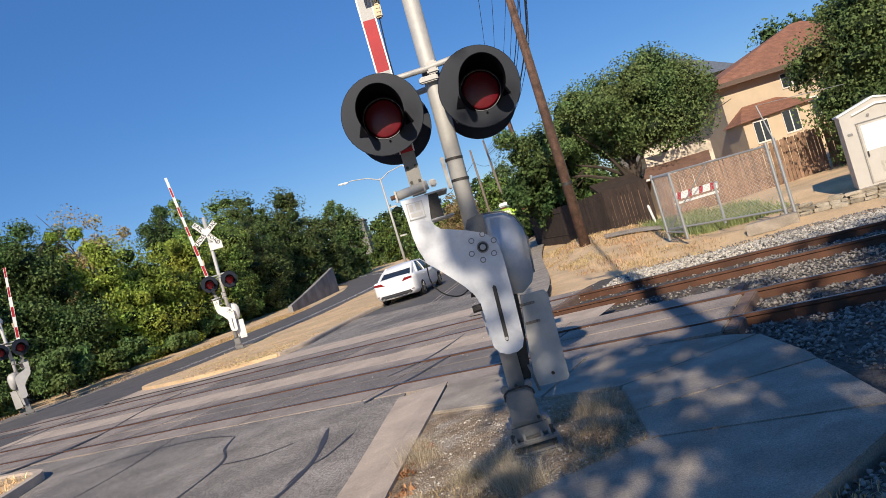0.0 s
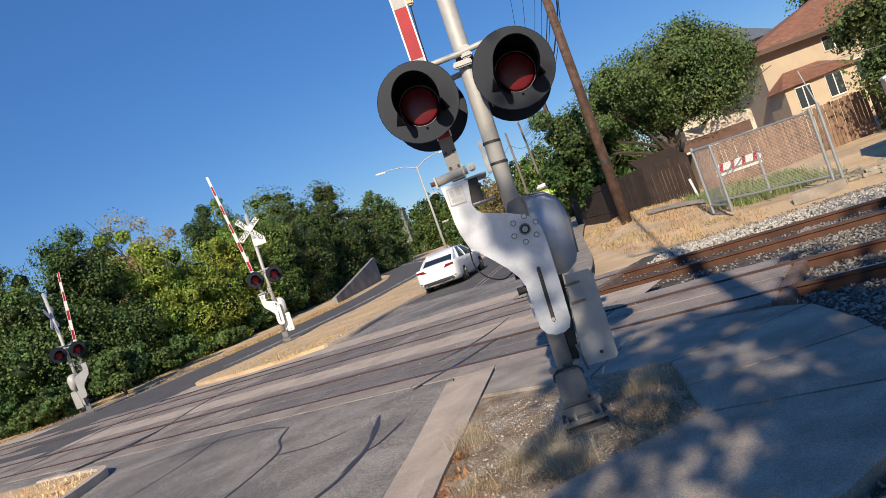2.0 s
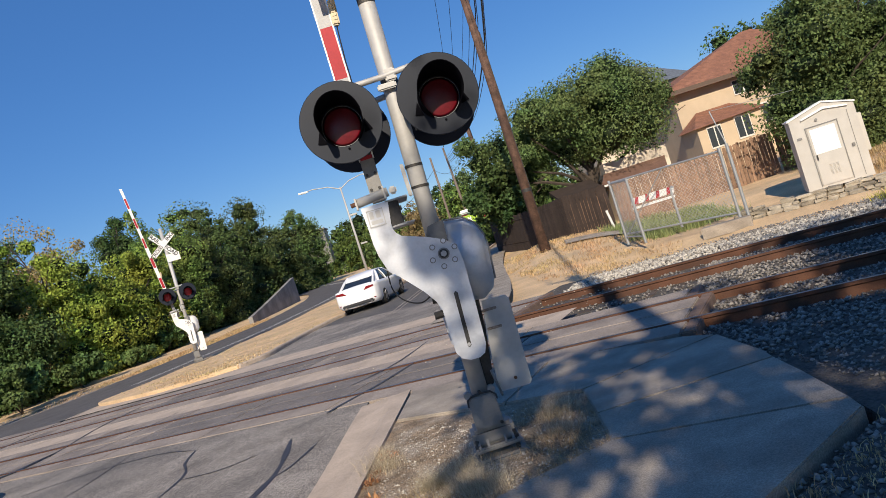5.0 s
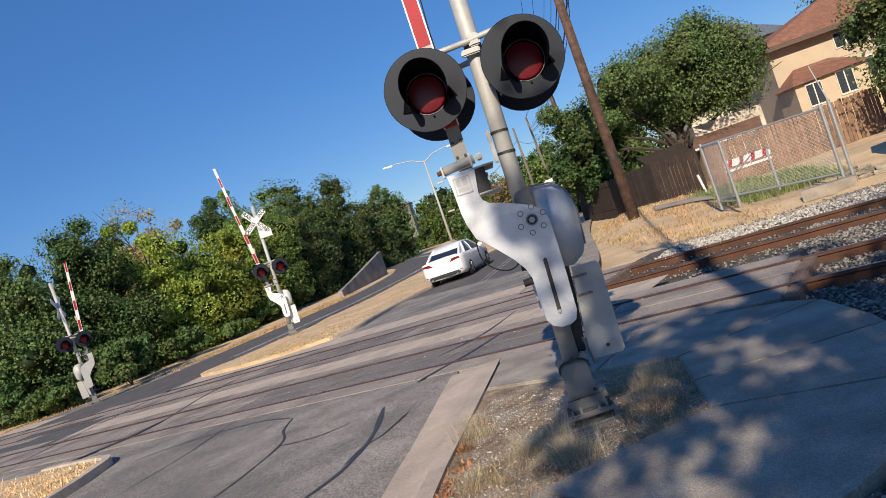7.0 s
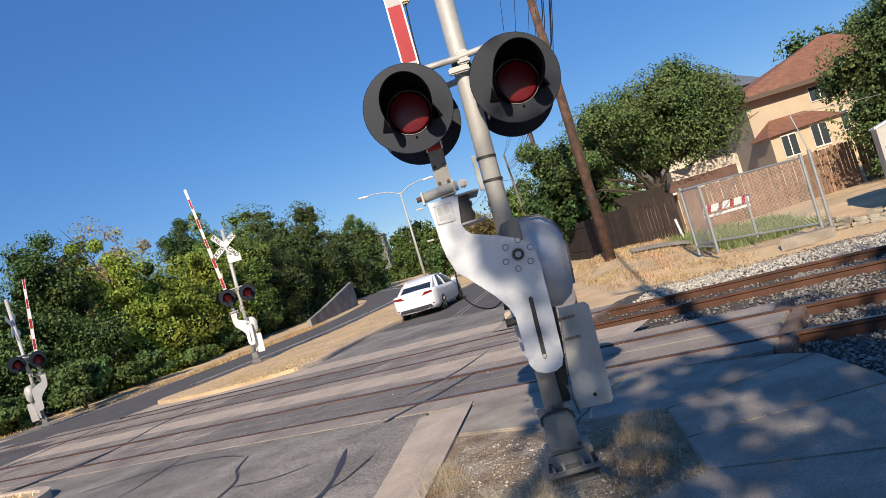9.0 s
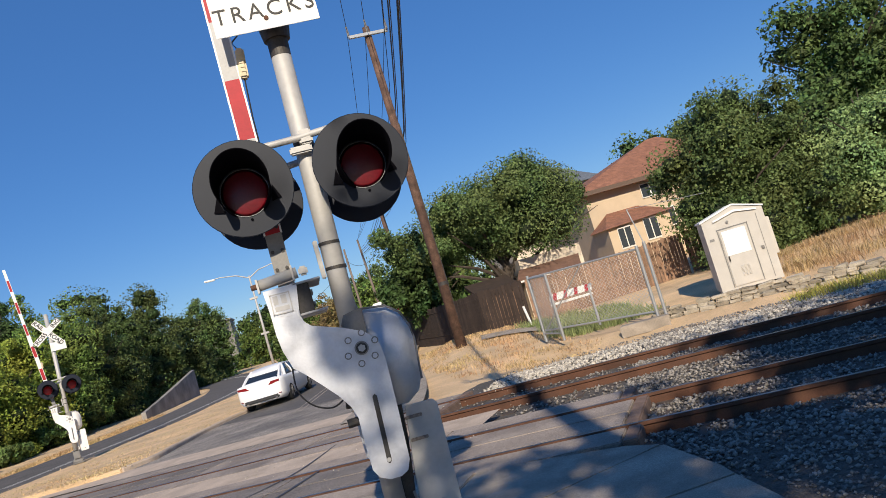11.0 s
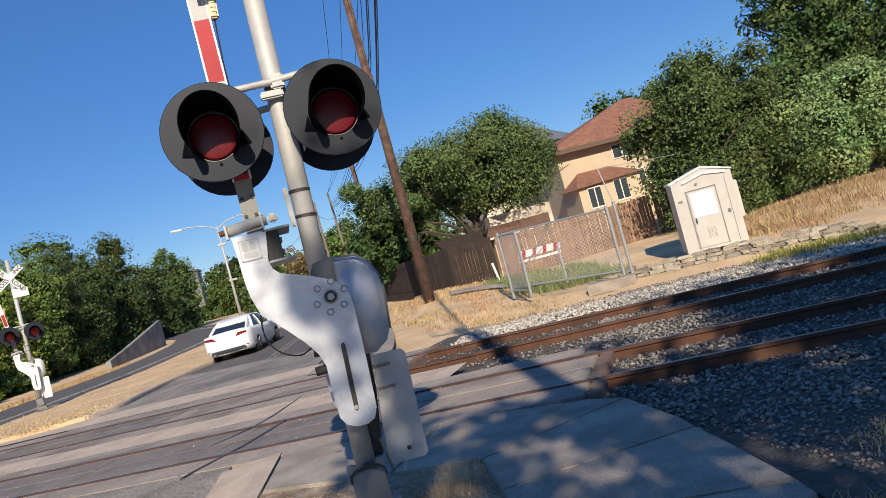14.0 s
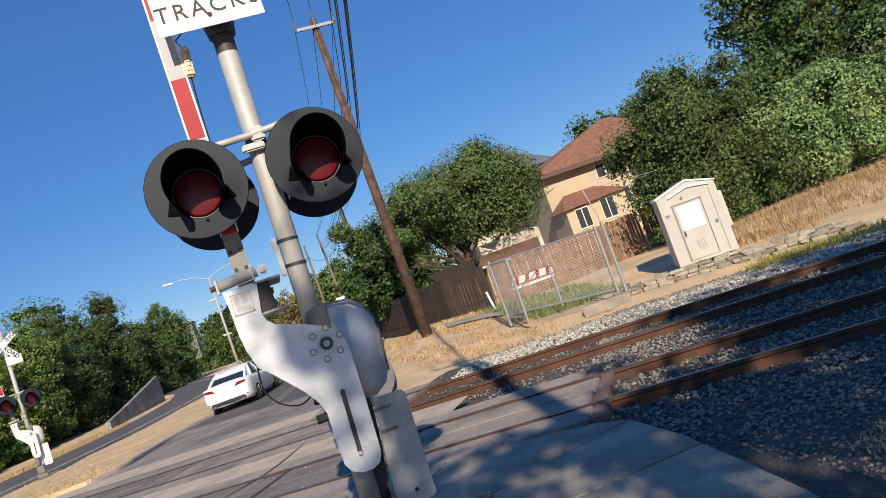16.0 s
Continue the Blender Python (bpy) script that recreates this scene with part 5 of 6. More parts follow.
def mesh_wire(a, b, z0, z1, zb0, zb1, n, m):
    bm = bmesh.new()
    for k in range(-m, n):
        for sgn in (1, -1):
            s0, s1 = k / n, (k + m) / n
            t0_, t1_ = 0.0, 1.0
            if s0 < 0: t0_ = -s0 / (s1 - s0)
            if s1 > 1: t1_ = (1 - s0) / (s1 - s0)
            if t1_ - t0_ < 0.02: continue
            P = []
            for t in (t0_, t1_):
                s = s0 + (s1 - s0) * t
                zz = t if sgn > 0 else 1 - t
                lo, hi = z0 + (zb0 - z0) * s, z1 + (zb1 - z1) * s
                P.append((a[0] + (b[0] - a[0]) * s, a[1] + (b[1] - a[1]) * s, lo + (hi - lo) * zz))
            cyl(P[0], P[1], 0.0036, n=3, bm=bm, cap=False)
    return bm
part("wire_mesh", mesh_wire(gl, gr, 0.12, 1.74, -0.08, 1.66, 30, 15), wire_grey, gate, "grey chain-link mesh")
part("wire_mesh", mesh_wire(gl, (6.62, 21.9), 0.05, 1.72, 0.0, 1.68, 13, 15), wire_grey, gate, "grey chain-link mesh")
bd = empty("barrier_board", "red and white striped road barrier board", "barrier")
ba, bb2 = Vector((6.85, 22.9)), Vector((8.08, 22.6))
for k in range(12):
    p = ba.lerp(bb2, (k + 0.5) / 12)
    w = (bb2 - ba).length / 12
    ang = math.degrees(math.atan2(bb2.y - ba.y, bb2.x - ba.x))
    o = part("stripe", prism([(-w / 2, -0.1), (w / 2 - 0.0, -0.1), (w / 2 + 0.05, 0.1), (-w / 2 + 0.05, 0.1)], 'y', -0.015, 0.015), red_sheet if k % 3 == 1 else white_sheet, bd, "red stripe" if k % 3 == 1 else "white stripe")
    o.matrix_basis = pose(p.x, p.y, 1.0, 0, 0, ang)
part("lower_board", box(((ba.x + bb2.x) / 2, (ba.y + bb2.y) / 2, 0.8), ((bb2 - ba).length, 0.03, 0.07), (0, 0, ang)), white_sheet, bd)
for s in (0.05, 0.95):
    p = ba.lerp(bb2, s)
    part("leg", box((p.x, p.y, 0.45), (0.06, 0.06, 1.2)), wire_grey, bd)

# ---- wooden fences ----
def board_fence(name, label, pts, h, w, material, z=None):
    f = empty(name, label, "fence", group="board fences")
    for (xa, ya), (xb, yb) in zip(pts, pts[1:]):
        d = Vector((xb - xa, yb - ya)); n = int(d.length / w); ang = math.degrees(math.atan2(d.y, d.x))
        me = None
        for k in range(n):
            p = Vector((xa, ya)) + d * ((k + 0.5) / n)
            zz = (land_z(p.x, p.y) - 0.08) if z is None else z
            if me is None:
                o = part("board", prism([(-w / 2 + 0.006, 0), (w / 2 - 0.006, 0), (w / 2 - 0.006, h - 0.04), (w / 2 - 0.03, h), (-w / 2 + 0.03, h), (-w / 2 + 0.006, h - 0.04)], 'y', -0.011, 0.011), material, f)
                me = o.data
            else:
                o = new("board", me); o.parent = f
            o.matrix_basis = pose(p.x, p.y, zz + random.uniform(-0.03, 0.03), 0, random.uniform(-0.6, 0.6), ang)
        a, b = Vector((xa, ya)), Vector((xb, yb))
        for hz in (0.35, h - 0.35):
            za, zb = ((land_z(xa, ya), land_z(xb, yb)) if z is None else (z, z))
            part("fence_rail", tube([(xa, ya + 0.05, za + hz), (xb, yb + 0.05, zb + hz)], 0.04, 4), material, f)
    return f
board_fence("board_fence", "weathered red-brown wooden board fence behind the gate", [(8.7, 31.2), (12.2, 31.0), (15.5, 30.6)], 1.75, 0.14, fence_wood)
board_fence("board_fence", "red-brown board fence in tree shade", [(15.6, 30.6), (18.4, 30.4)], 1.75, 0.14, fence_wood)
board_fence("board_fence", "solid brown board fence, darkened for shade, beside the utility pole", [(4.9, 42), (5.9, 35.5), (7.0, 32.6), (8.6, 31.3)], 1.8, 0.15, fence_dark)
post = empty("marker_post", "short white marker post beside the fence", "marker post")
part("post", cyl((7.5, 27.6, -0.2), (7.35, 27.6, 0.85), 0.045, n=10), white_sheet, post)

# ---- houses ----
def house():
    h = empty("house", "two-storey tan stucco house with red-brown shingle roof", "house")
    X0, Y0 = 18.2, 47.0
    part("wall", box((X0 + 6.2, Y0 + 5, 2.25), (11.0, 9.0, 6.9)), stucco, h)
    bm = bmesh.new()
    e0, e1, f0, f1, ez = X0 - 0.1, X0 + 12.4, Y0 - 0.2, Y0 + 10.3, 5.95
    v = [bm.verts.new(p) for p in ((e0, f0, ez - 0.25), (e1, f0, ez - 0.25), (e1, f1, ez - 0.25), (e0, f1, ez - 0.25), (e0, f0, ez), (e1, f0, ez), (e1, f1, ez), (e0, f1, ez), (X0 + 8.4, Y0 + 5, 8.9), (X0 + 9.2, Y0 + 5, 8.9))]
    for f in ((0, 1, 5, 4), (1, 2, 6, 5), (2, 3, 7, 6), (3, 0, 4, 7), (4, 5, 9, 8), (5, 6, 9), (6, 7, 8, 9), (7, 4, 8), (3, 2, 1, 0)): bm.faces.new([v[i] for i in f])
    part("roof", bm, tile_roof, h, "red-brown hipped shingle roof")
    part("fascia", box((X0 + 6.15, f0 - 0.02, ez - 0.15), (12.5, 0.06, 0.28)), trim_brown, h)
    part("fascia", box((e0 - 0.02, Y0 + 5, ez - 0.15), (0.06, 10.5, 0.28)), trim_brown, h)
    def win(x, z, w, hh, y):
        fr = part("window", box((x, y, z), (w, 0.08, hh)), trim_white, h, "white framed window")
        for s in (-0.25, 0.25):
            part("pane", box((x + s * w, y - 0.03, z), (w * 0.42, 0.05, hh * 0.86)), window_glass, fr)
    win(X0 + 5.2, 5.05, 1.35, 0.95, Y0 + 0.48)
    # single-storey bay with its own roof
    part("bay_wall", box((X0 + 2.6, Y0 - 0.7, 1.3), (4.2, 2.6, 4.0)), stucco, h)
    bm = bmesh.new()
    v = [bm.verts.new(p) for p in ((X0 + 0.3, Y0 - 2.3, 3.2), (X0 + 4.9, Y0 - 2.3, 3.35), (X0 + 4.9, Y0 + 0.6, 3.35), (X0 + 0.3, Y0 + 0.6, 3.2), (X0 + 1.8, Y0 + 0.5, 4.25), (X0 + 4.0, Y0 + 0.5, 4.25))]
    for f in ((0, 1, 5, 4), (1, 2, 5), (3, 0, 4), (2, 3, 4, 5), (3, 2, 1, 0)): bm.faces.new([v[i] for i in f])
    part("bay_roof", bm, tile_roof, h, "small red-brown shingle roof")
    win(X0 + 1.5, 2.45, 0.9, 1.35, Y0 - 2.02); win(X0 + 3.3, 2.55, 0.95, 1.4, Y0 - 2.02); win(X0 + 5.8, 3.0, 1.2, 1.3, Y0 + 0.46)
    return h
house()
h2 = empty("house", "pale stucco house with a brown shingle roof behind the oak", "house")
part("wall", box((12.25, 39.4, 1.0), (3.3, 3.4, 3.5)), stucco_light, h2)
bm = bmesh.new()
v = [bm.verts.new(p) for p in ((9.75, 35.9, 1.72), (13.0, 35.9, 1.72), (13.7, 37.7, 2.25), (10.5, 37.7, 2.25), (9.75, 35.9, 1.6), (13.0, 35.9, 1.6), (13.7, 37.7, 1.7), (10.5, 37.7, 1.7))]
for f in ((0, 1, 2, 3), (4, 5, 1, 0), (5, 6, 2, 1), (7, 4, 0, 3), (6, 7, 3, 2), (4, 7, 6, 5)): bm.faces.new([v[i] for i in f])
part("porch_roof", bm, brown_roof, h2, "low brown shingle lean-to roof")
part("gutter", box((11.4, 35.86, 1.68), (3.4, 0.1, 0.09)), trim_white, h2)
part("porch_wall", box((11.6, 36.8, 0.5), (3.0, 1.4, 2.2)), stucco_light, h2)
shed = empty("shed", "small shed with a dark flat roof behind the fence", "shed")
part("wall", box((8.75, 36.6, 0.5), (1.9, 1.6, 2.2)), fence_wood, shed)
part("roof", prism([(35.5, 1.55), (35.5, 1.68), (37.6, 2.25), (37.6, 2.1)], 'x', 7.6, 9.72), fence_dark, shed, "dark grey sloping roof")
h3 = empty("house", "distant house with blue-grey slate roof", "house")
part("wall", box((22, 66, 4), (9, 8, 9)), stucco_light, h3)
bm = bmesh.new()
v = [bm.verts.new(p) for p in ((17, 61.5, 8.3), (27, 61.5, 8.3), (27, 70.5, 8.3), (17, 70.5, 8.3), (20.5, 66, 11), (23.5, 66, 11))]
for f in ((0, 1, 5, 4), (1, 2, 5), (2, 3, 4, 5), (3, 0, 4), (3, 2, 1, 0)): bm.faces.new([v[i] for i in f])
part("roof", bm, grey_roof, h3, "blue-grey hipped slate roof")
fb = empty("distant_building", "distant grey building among trees past the bend", "building")
part("wall", box((-13.7, 128, 6.2), (4.6, 6, 5.6)), dull_grey, fb)
part("roof", box((-13.7, 128, 9.1), (5.0, 6.8, 0.25)), old_concrete, fb)
for k in range(8):
    part("window", box((-15.3 + 1.05 * (k % 4), 124.96, 6.9 + 1.2 * (k // 4)), (0.8, 0.1, 0.8)), window_glass, fb)

# ---- vehicles ----
def lofted(sections, name, material, parent, label="", smooth=True):
    """A shell through cross-sections; each is (y, [(x, z), ...]) with equal counts, mirrored across x."""
    bm = bmesh.new(); prev = None
    for y, half in sections:
        ring = [bm.verts.new((x, y, z)) for x, z in half] + [bm.verts.new((-x, y, z)) for x, z in reversed(half)]
        if prev:
            n = len(ring)
            for k in range(n): bm.faces.new((prev[k], prev[(k + 1) % n], ring[(k + 1) % n], ring[k]))
        else:
            bm.faces.new(ring)
        prev = ring
    bm.faces.new(prev[::-1])
    return part(name, bm, material, parent, label, smooth)

def wheel(parent, x, y, r, w, side):
    t = bmesh.new(); cyl((x - w / 2, y, r), (x + w / 2, y, r), r, n=28, bm=t)
    bmesh.ops.bevel(t, geom=[e for e in t.edges if any(len(f.verts) > 4 for f in e.link_faces)], offset=0.03, segments=2, affect='EDGES')
    wh = part("wheel", t, rubber, parent, "black tyre")
    xo = x + side * w / 2
    rim = part("rim", cyl((xo - side * 0.02, y, r), (xo + side * 0.006, y, r), r * 0.66, n=24), dark_trim, wh)
    for k in range(5):
        a = k * math.tau / 5
        part("spoke", box((xo + side * 0.01, y + 0.33 * r * math.cos(a), r + 0.33 * r * math.sin(a)), (0.02, 0.07, 0.6 * r), (math.degrees(a) - 90, 0, 0)), alloy, wh)
    return wh

def bm_quad(bm, vs):
    """A pane of glass or sheet with a little thickness."""
    f = bm.faces.new(vs)
    bmesh.ops.delete(bm, geom=[q for q in bm.verts if not q.link_faces], context='VERTS')
    bm.normal_update()
    bmesh.ops.solidify(bm, geom=[f], thickness=0.012)
    return bm

def sedan(name, label, paint, m):
    c = empty(name, label, "car", m)
    # y ahead, rear at 0
    def sec(y, zb, zs, zt, w, wt):
        return (y, [(0.0, zb), (w * 0.86, zb), (w, zb + 0.14), (w, zs - 0.12), (w * 0.97, zs), (wt + (w - wt) * 0.25, zs + (zt - zs) * 0.3), (wt, zt - 0.04), (wt * 0.8, zt), (0, zt + 0.015)])
    body = lofted([sec(0.0, 0.4, 0.86, 0.9, 0.76, 0.6), sec(0.07, 0.27, 0.98, 1.02, 0.84, 0.66), sec(0.5, 0.2, 0.99, 1.03, 0.885, 0.7), sec(1.0, 0.18, 0.97, 1.0, 0.9, 0.7), sec(2.5, 0.17, 0.93, 0.96, 0.9, 0.7), sec(3.5, 0.18, 0.9, 0.95, 0.89, 0.68), sec(4.2, 0.2, 0.8, 0.86, 0.86, 0.62), sec(4.55, 0.25, 0.66, 0.7, 0.76, 0.5), sec(4.66, 0.34, 0.55, 0.58, 0.6, 0.4)], "body", paint, c)
    # glasshouse, roof and pillars
    G = [(0.42, 0.66, 1.0), (3.5, 0.7, 0.94), (1.35, 0.56, 1.385), (2.5, 0.57, 1.4)]
    bm = bmesh.new()
    v = [bm.verts.new(q) for yy_, w, zz in G for q in ((-w, yy_, zz), (w, yy_, zz))]
    part("rear_window", bm_quad(bm, (v[0], v[1], v[5], v[4])), car_glass, c, "dark sloping rear window")
    bm = bmesh.new()
    v = [bm.verts.new(q) for yy_, w, zz in G for q in ((-w, yy_, zz), (w, yy_, zz))]
    part("windscreen", bm_quad(bm, (v[2], v[3], v[7], v[6])), car_glass, c)
    lofted([(0.95, [(0, 1.2), (0.57, 1.2), (0.56, 1.235), (0, 1.26)]), (1.35, [(0, 1.37), (0.575, 1.365), (0.55, 1.41), (0, 1.43)]), (1.9, [(0, 1.4), (0.6, 1.385), (0.56, 1.435), (0, 1.46)]), (2.55, [(0, 1.38), (0.59, 1.375), (0.55, 1.42), (0, 1.445)]), (2.75, [(0, 1.33), (0.6, 1.32), (0.57, 1.35), (0, 1.37)])], "roof", paint, c, "rounded roof panel")
    for s in (-1, 1):
        bm = bmesh.new()
        v = [bm.verts.new((s * w, yy_, zz)) for w, yy_, zz in ((0.77, 1.0, 0.97), (0.8, 3.3, 0.93), (0.61, 2.55, 1.37), (0.61, 1.45, 1.37))]
        part("side_window", bm_quad(bm, v), car_glass, c, "dark side window")
        for p, q, r in (((0.7, 0.42, 0.99), (0.56, 1.38, 1.38), 0.055), ((0.78, 0.98, 0.97), (0.61, 1.45, 1.37), 0.05), ((0.74, 3.48, 0.92), (0.58, 2.6, 1.37), 0.04), ((0.8, 2.05, 0.95), (0.615, 2.0, 1.37), 0.03)):
            part("pillar", tube([(s * p[0], p[1], p[2]), (s * (p[0] + q[0]) / 2 * 1.02, (p[1] + q[1]) / 2, (p[2] + q[2]) / 2 + 0.02), (s * q[0], q[1], q[2])], r, 6), paint, c)
        bm = bmesh.new()
        v = [bm.verts.new((s * w, yy_, zz)) for w, yy_, zz in ((0.7, 0.43, 1.0), (0.78, 1.0, 0.97), (0.61, 1.42, 1.375), (0.57, 1.36, 1.385))]
        part("quarter_panel", bm_quad(bm, v), paint, c)
        t_ = part("tail_lamp", prism([(s * 0.36, 0.80), (s * 0.8, 0.86), (s * 0.8, 0.93), (s * 0.5, 0.93)], 'y', -0.012, 0.16), tail_red, c, "slim dark red tail lamp")
        part("fog_lamp", box((s * 0.68, 0.03, 0.43), (0.2, 0.05, 0.025)), tail_red, c)
        part("exhaust", cyl((s * 0.55, 0.0, 0.3), (s * 0.55, 0.12, 0.3), 0.045, n=12), chrome, c)
        part("mirror", box((s * 0.98, 2.95, 1.0), (0.2, 0.12, 0.14), bevel=0.03), paint, c)
        for y in (1.0, 3.72): wheel(c, s * 0.8, y, 0.32, 0.21, s)
        for y in (1.62, 2.55): part("door_handle", box((s * 0.905, y, 0.82), (0.02, 0.16, 0.03)), paint, c)
    part("rear_bumper", box((0, 0.05, 0.37), (1.35, 0.12, 0.16), bevel=0.03), dark_trim, c, "dark lower bumper")
    part("number_plate", box((0, 0.035, 0.58), (0.32, 0.02, 0.16)), white_sheet, c)
    part("plate_bar", box((0, 0.022, 0.58), (0.24, 0.01, 0.06)), letter_black, c)
    part("badge", cyl((0, 0.03, 0.86), (0, 0.06, 0.86), 0.06, n=16), chrome, c, "round chrome badge")
    part("trunk_line", box((0, 0.075, 0.95), (1.3, 0.03, 0.012)), dark_trim, c)
    return c

def road_pose(x, y, heading):
    s = math.degrees(math.atan(0.012)) if y > 28 else 0
    return pose(x, y, road_z(x, y) + 0.01, s, 0, heading)

sedan("car", "white sedan driving away along the road", car_white, road_pose(-2.35, 30.6, -14))
sedan("car", "black sedan driving away far along the road", car_black, road_pose(7.0, 66, -20))

def van():
    c = empty("delivery_van", "high-roof delivery van wrapped with vegetable pictures", "van", road_pose(5.0, 56.5, -15))
    def sec(y, zb, zs, zt, w, wt):
        return (y, [(0.0, zb), (w * 0.9, zb), (w, zb + 0.12), (w, zs), (w * 0.985, zs + 0.3), (wt + 0.04, zt - 0.25), (wt, zt - 0.1), (wt * 0.88, zt), (0, zt + 0.03)])
    lofted([sec(0.0, 0.5, 1.2, 2.52, 1.0, 0.86), sec(0.06, 0.42, 1.2, 2.6, 1.02, 0.88), sec(2.0, 0.4, 1.2, 2.66, 1.03, 0.88), sec(4.0, 0.4, 1.2, 2.64, 1.03, 0.87), sec(4.5, 0.4, 1.18, 2.5, 1.02, 0.84)], "cargo_body", wrap_green, c, "dark green leaf-patterned wrap")
    lofted([sec(4.5, 0.4, 1.18, 2.5, 1.02, 0.84), sec(5.0, 0.4, 1.15, 2.1, 1.01, 0.8), sec(5.35, 0.42, 1.1, 1.55, 1.0, 0.82), sec(5.8, 0.45, 0.95, 1.15, 0.94, 0.8), sec(5.98, 0.5, 0.8, 0.9, 0.8, 0.6)], "cab", car_white, c, "white cab and bonnet")
    rd = part("rear_door", prism([(-0.96, 1.05), (0.96, 1.05), (0.88, 2.3), (0.8, 2.5), (-0.8, 2.5), (-0.88, 2.3)], 'y', -0.03, 0.0, bevel=0.01), wrap_lime, c, "lime green rear doors with vegetable wrap")
    for k in range(13):
        x = -0.9 + 1.8 * k / 12
        part("carrot", prism([(x - 0.07, 1.55 + 0.08 * math.sin(k * 2)), (x + 0.07, 1.55 + 0.08 * math.sin(k * 2 + 1)), (x + 0.03 + 0.03 * math.sin(k), 0.82), (x - 0.03 + 0.03 * math.sin(k), 0.8)], 'y', -0.045, -0.03), wrap_orange, rd, "orange carrot picture")
    part("door_gap", box((0, -0.035, 1.6), (0.012, 0.02, 1.8)), dark_trim, rd)
    lower = part("lower_door", box((0, -0.01, 0.83), (1.9, 0.04, 0.5)), wrap_orange, c, "orange and purple lower wrap")
    for t, z, sz in (("FARM", 2.2, 0.36), ("TABLE", 1.88, 0.36)):
        words(t, sz, pose(0, -0.05, z, 90, 0, 0), white_panel, rd, width=0.012)
    part("bar", box((0, -0.05, 1.66), (1.1, 0.006, 0.05)), white_panel, rd, "white line of lettering")
    part("bar", box((0, -0.05, 1.48), (1.1, 0.006, 0.12)), white_panel, rd, "white line of lettering")
    part("bumper", box((0, 0.0, 0.5), (2.0, 0.2, 0.24), bevel=0.03), dark_trim, c, "dark plastic rear bumper")
    part("number_plate", box((0.3, -0.06, 0.72), (0.32, 0.02, 0.16)), white_sheet, c)
    part("plate_bar", box((0.3, -0.073, 0.72), (0.24, 0.01, 0.06)), letter_black, c)
    part("brake_lamp", box((0, 0.02, 2.56), (0.5, 0.08, 0.06), bevel=0.01), tail_red, c)
    part("roof_unit", box((0, 2.8, 2.82), (1.3, 1.9, 0.32), bevel=0.1), white_panel, c, "white roof refrigeration unit")
    for s in (-1, 1):
        part("tail_lamp", box((s * 0.95, -0.02, 1.25), (0.12, 0.1, 0.62), bevel=0.02), tail_red, c, "tall red tail lamp")
        part("side_window", prism([(4.15, 1.35), (5.15, 1.3), (4.85, 1.95), (4.2, 2.05)], 'x', s * 0.985 - 0.01, s * 0.985 + 0.01), car_glass, c)
        part("mirror", box((s * 1.14, 5.0, 1.42), (0.2, 0.14, 0.36), bevel=0.04), dark_trim, c)
        part("side_disc", cyl((s * 1.0, 2.9, 1.55), (s * 1.045, 2.9, 1.55), 0.62, n=32), red_sheet, c, "round red emblem")
        part("sill", box((s * 1.02, 2.9, 0.55), (0.05, 3.6, 0.26)), dark_trim, c)
        for y in (1.1, 4.85): wheel(c, s * 0.92, y, 0.36, 0.24, s)
    return c
van()

# ---- tar marks ----
for pts, w in (([(-3.2, 5.6), (-2.55, 7.0), (-2.21, 7.68), (-2.04, 8.4), (-2.0, 9.0), (-2.03, 9.85)], 0.085), ([(-2.2, 7.9), (-2.06, 8.37), (-1.86, 8.6), (-1.62, 9.2)], 0.055),
               ([(-4.1, 7.4), (-3.62, 8.98), (-3.43, 9.92), (-3.6, 10.6), (-3.62, 11.2)], 0.05), ([(-3.45, 9.78), (-2.88, 9.57), (-2.4, 9.66)], 0.035),
               ([(-5.9, 10.4), (-5.3, 11.6), (-5.0, 13.2)], 0.03), ([(-6.9, 12.4), (-5.6, 12.3), (-4.4, 11.9), (-3.62, 11.2)], 0.035), ([(-3.0, 26), (-2.2, 31), (-0.6, 38)], 0.05)):
    tar_line(pts, w)
# seams and stains that run on over the crossing panels
for pts, w in (([(-0.4, 12.5), (-0.93, 11.55), (-1.27, 11.11), (-1.65, 10.6)], 0.09), ([(-7.5, 20.6), (-8.0, 18.6), (-7.98, 16.6), (-8.2, 15.4)], 0.07),
               ([(-8.0, 16.3), (-8.35, 15.4), (-9.1, 14.85), (-9.9, 14.5), (-10.9, 14.7)], 0.3), ([(-7.2, 14.2), (-6.2, 14.9), (-5.4, 16.4)], 0.04), ([(-12.5, 17.6), (-12.0, 21), (-11.0, 25)], 0.08),
               ([(-1.5, 12.2), (-0.75, 13.0), (-0.1, 14.6)], 0.05)):
    tar_line(pts, w, 0.015)
strip("path", [(5.6, 27.8), (7.0, 27.2), (8.8, 25.8), (10.8, 24.6)], [(5.4, 26.7), (6.7, 26.2), (8.3, 24.9), (10.4, 23.6)], land_z, concrete, n=8, across=3, lift=0.0, label="narrow grey concrete path beside the dry verge", category="path")

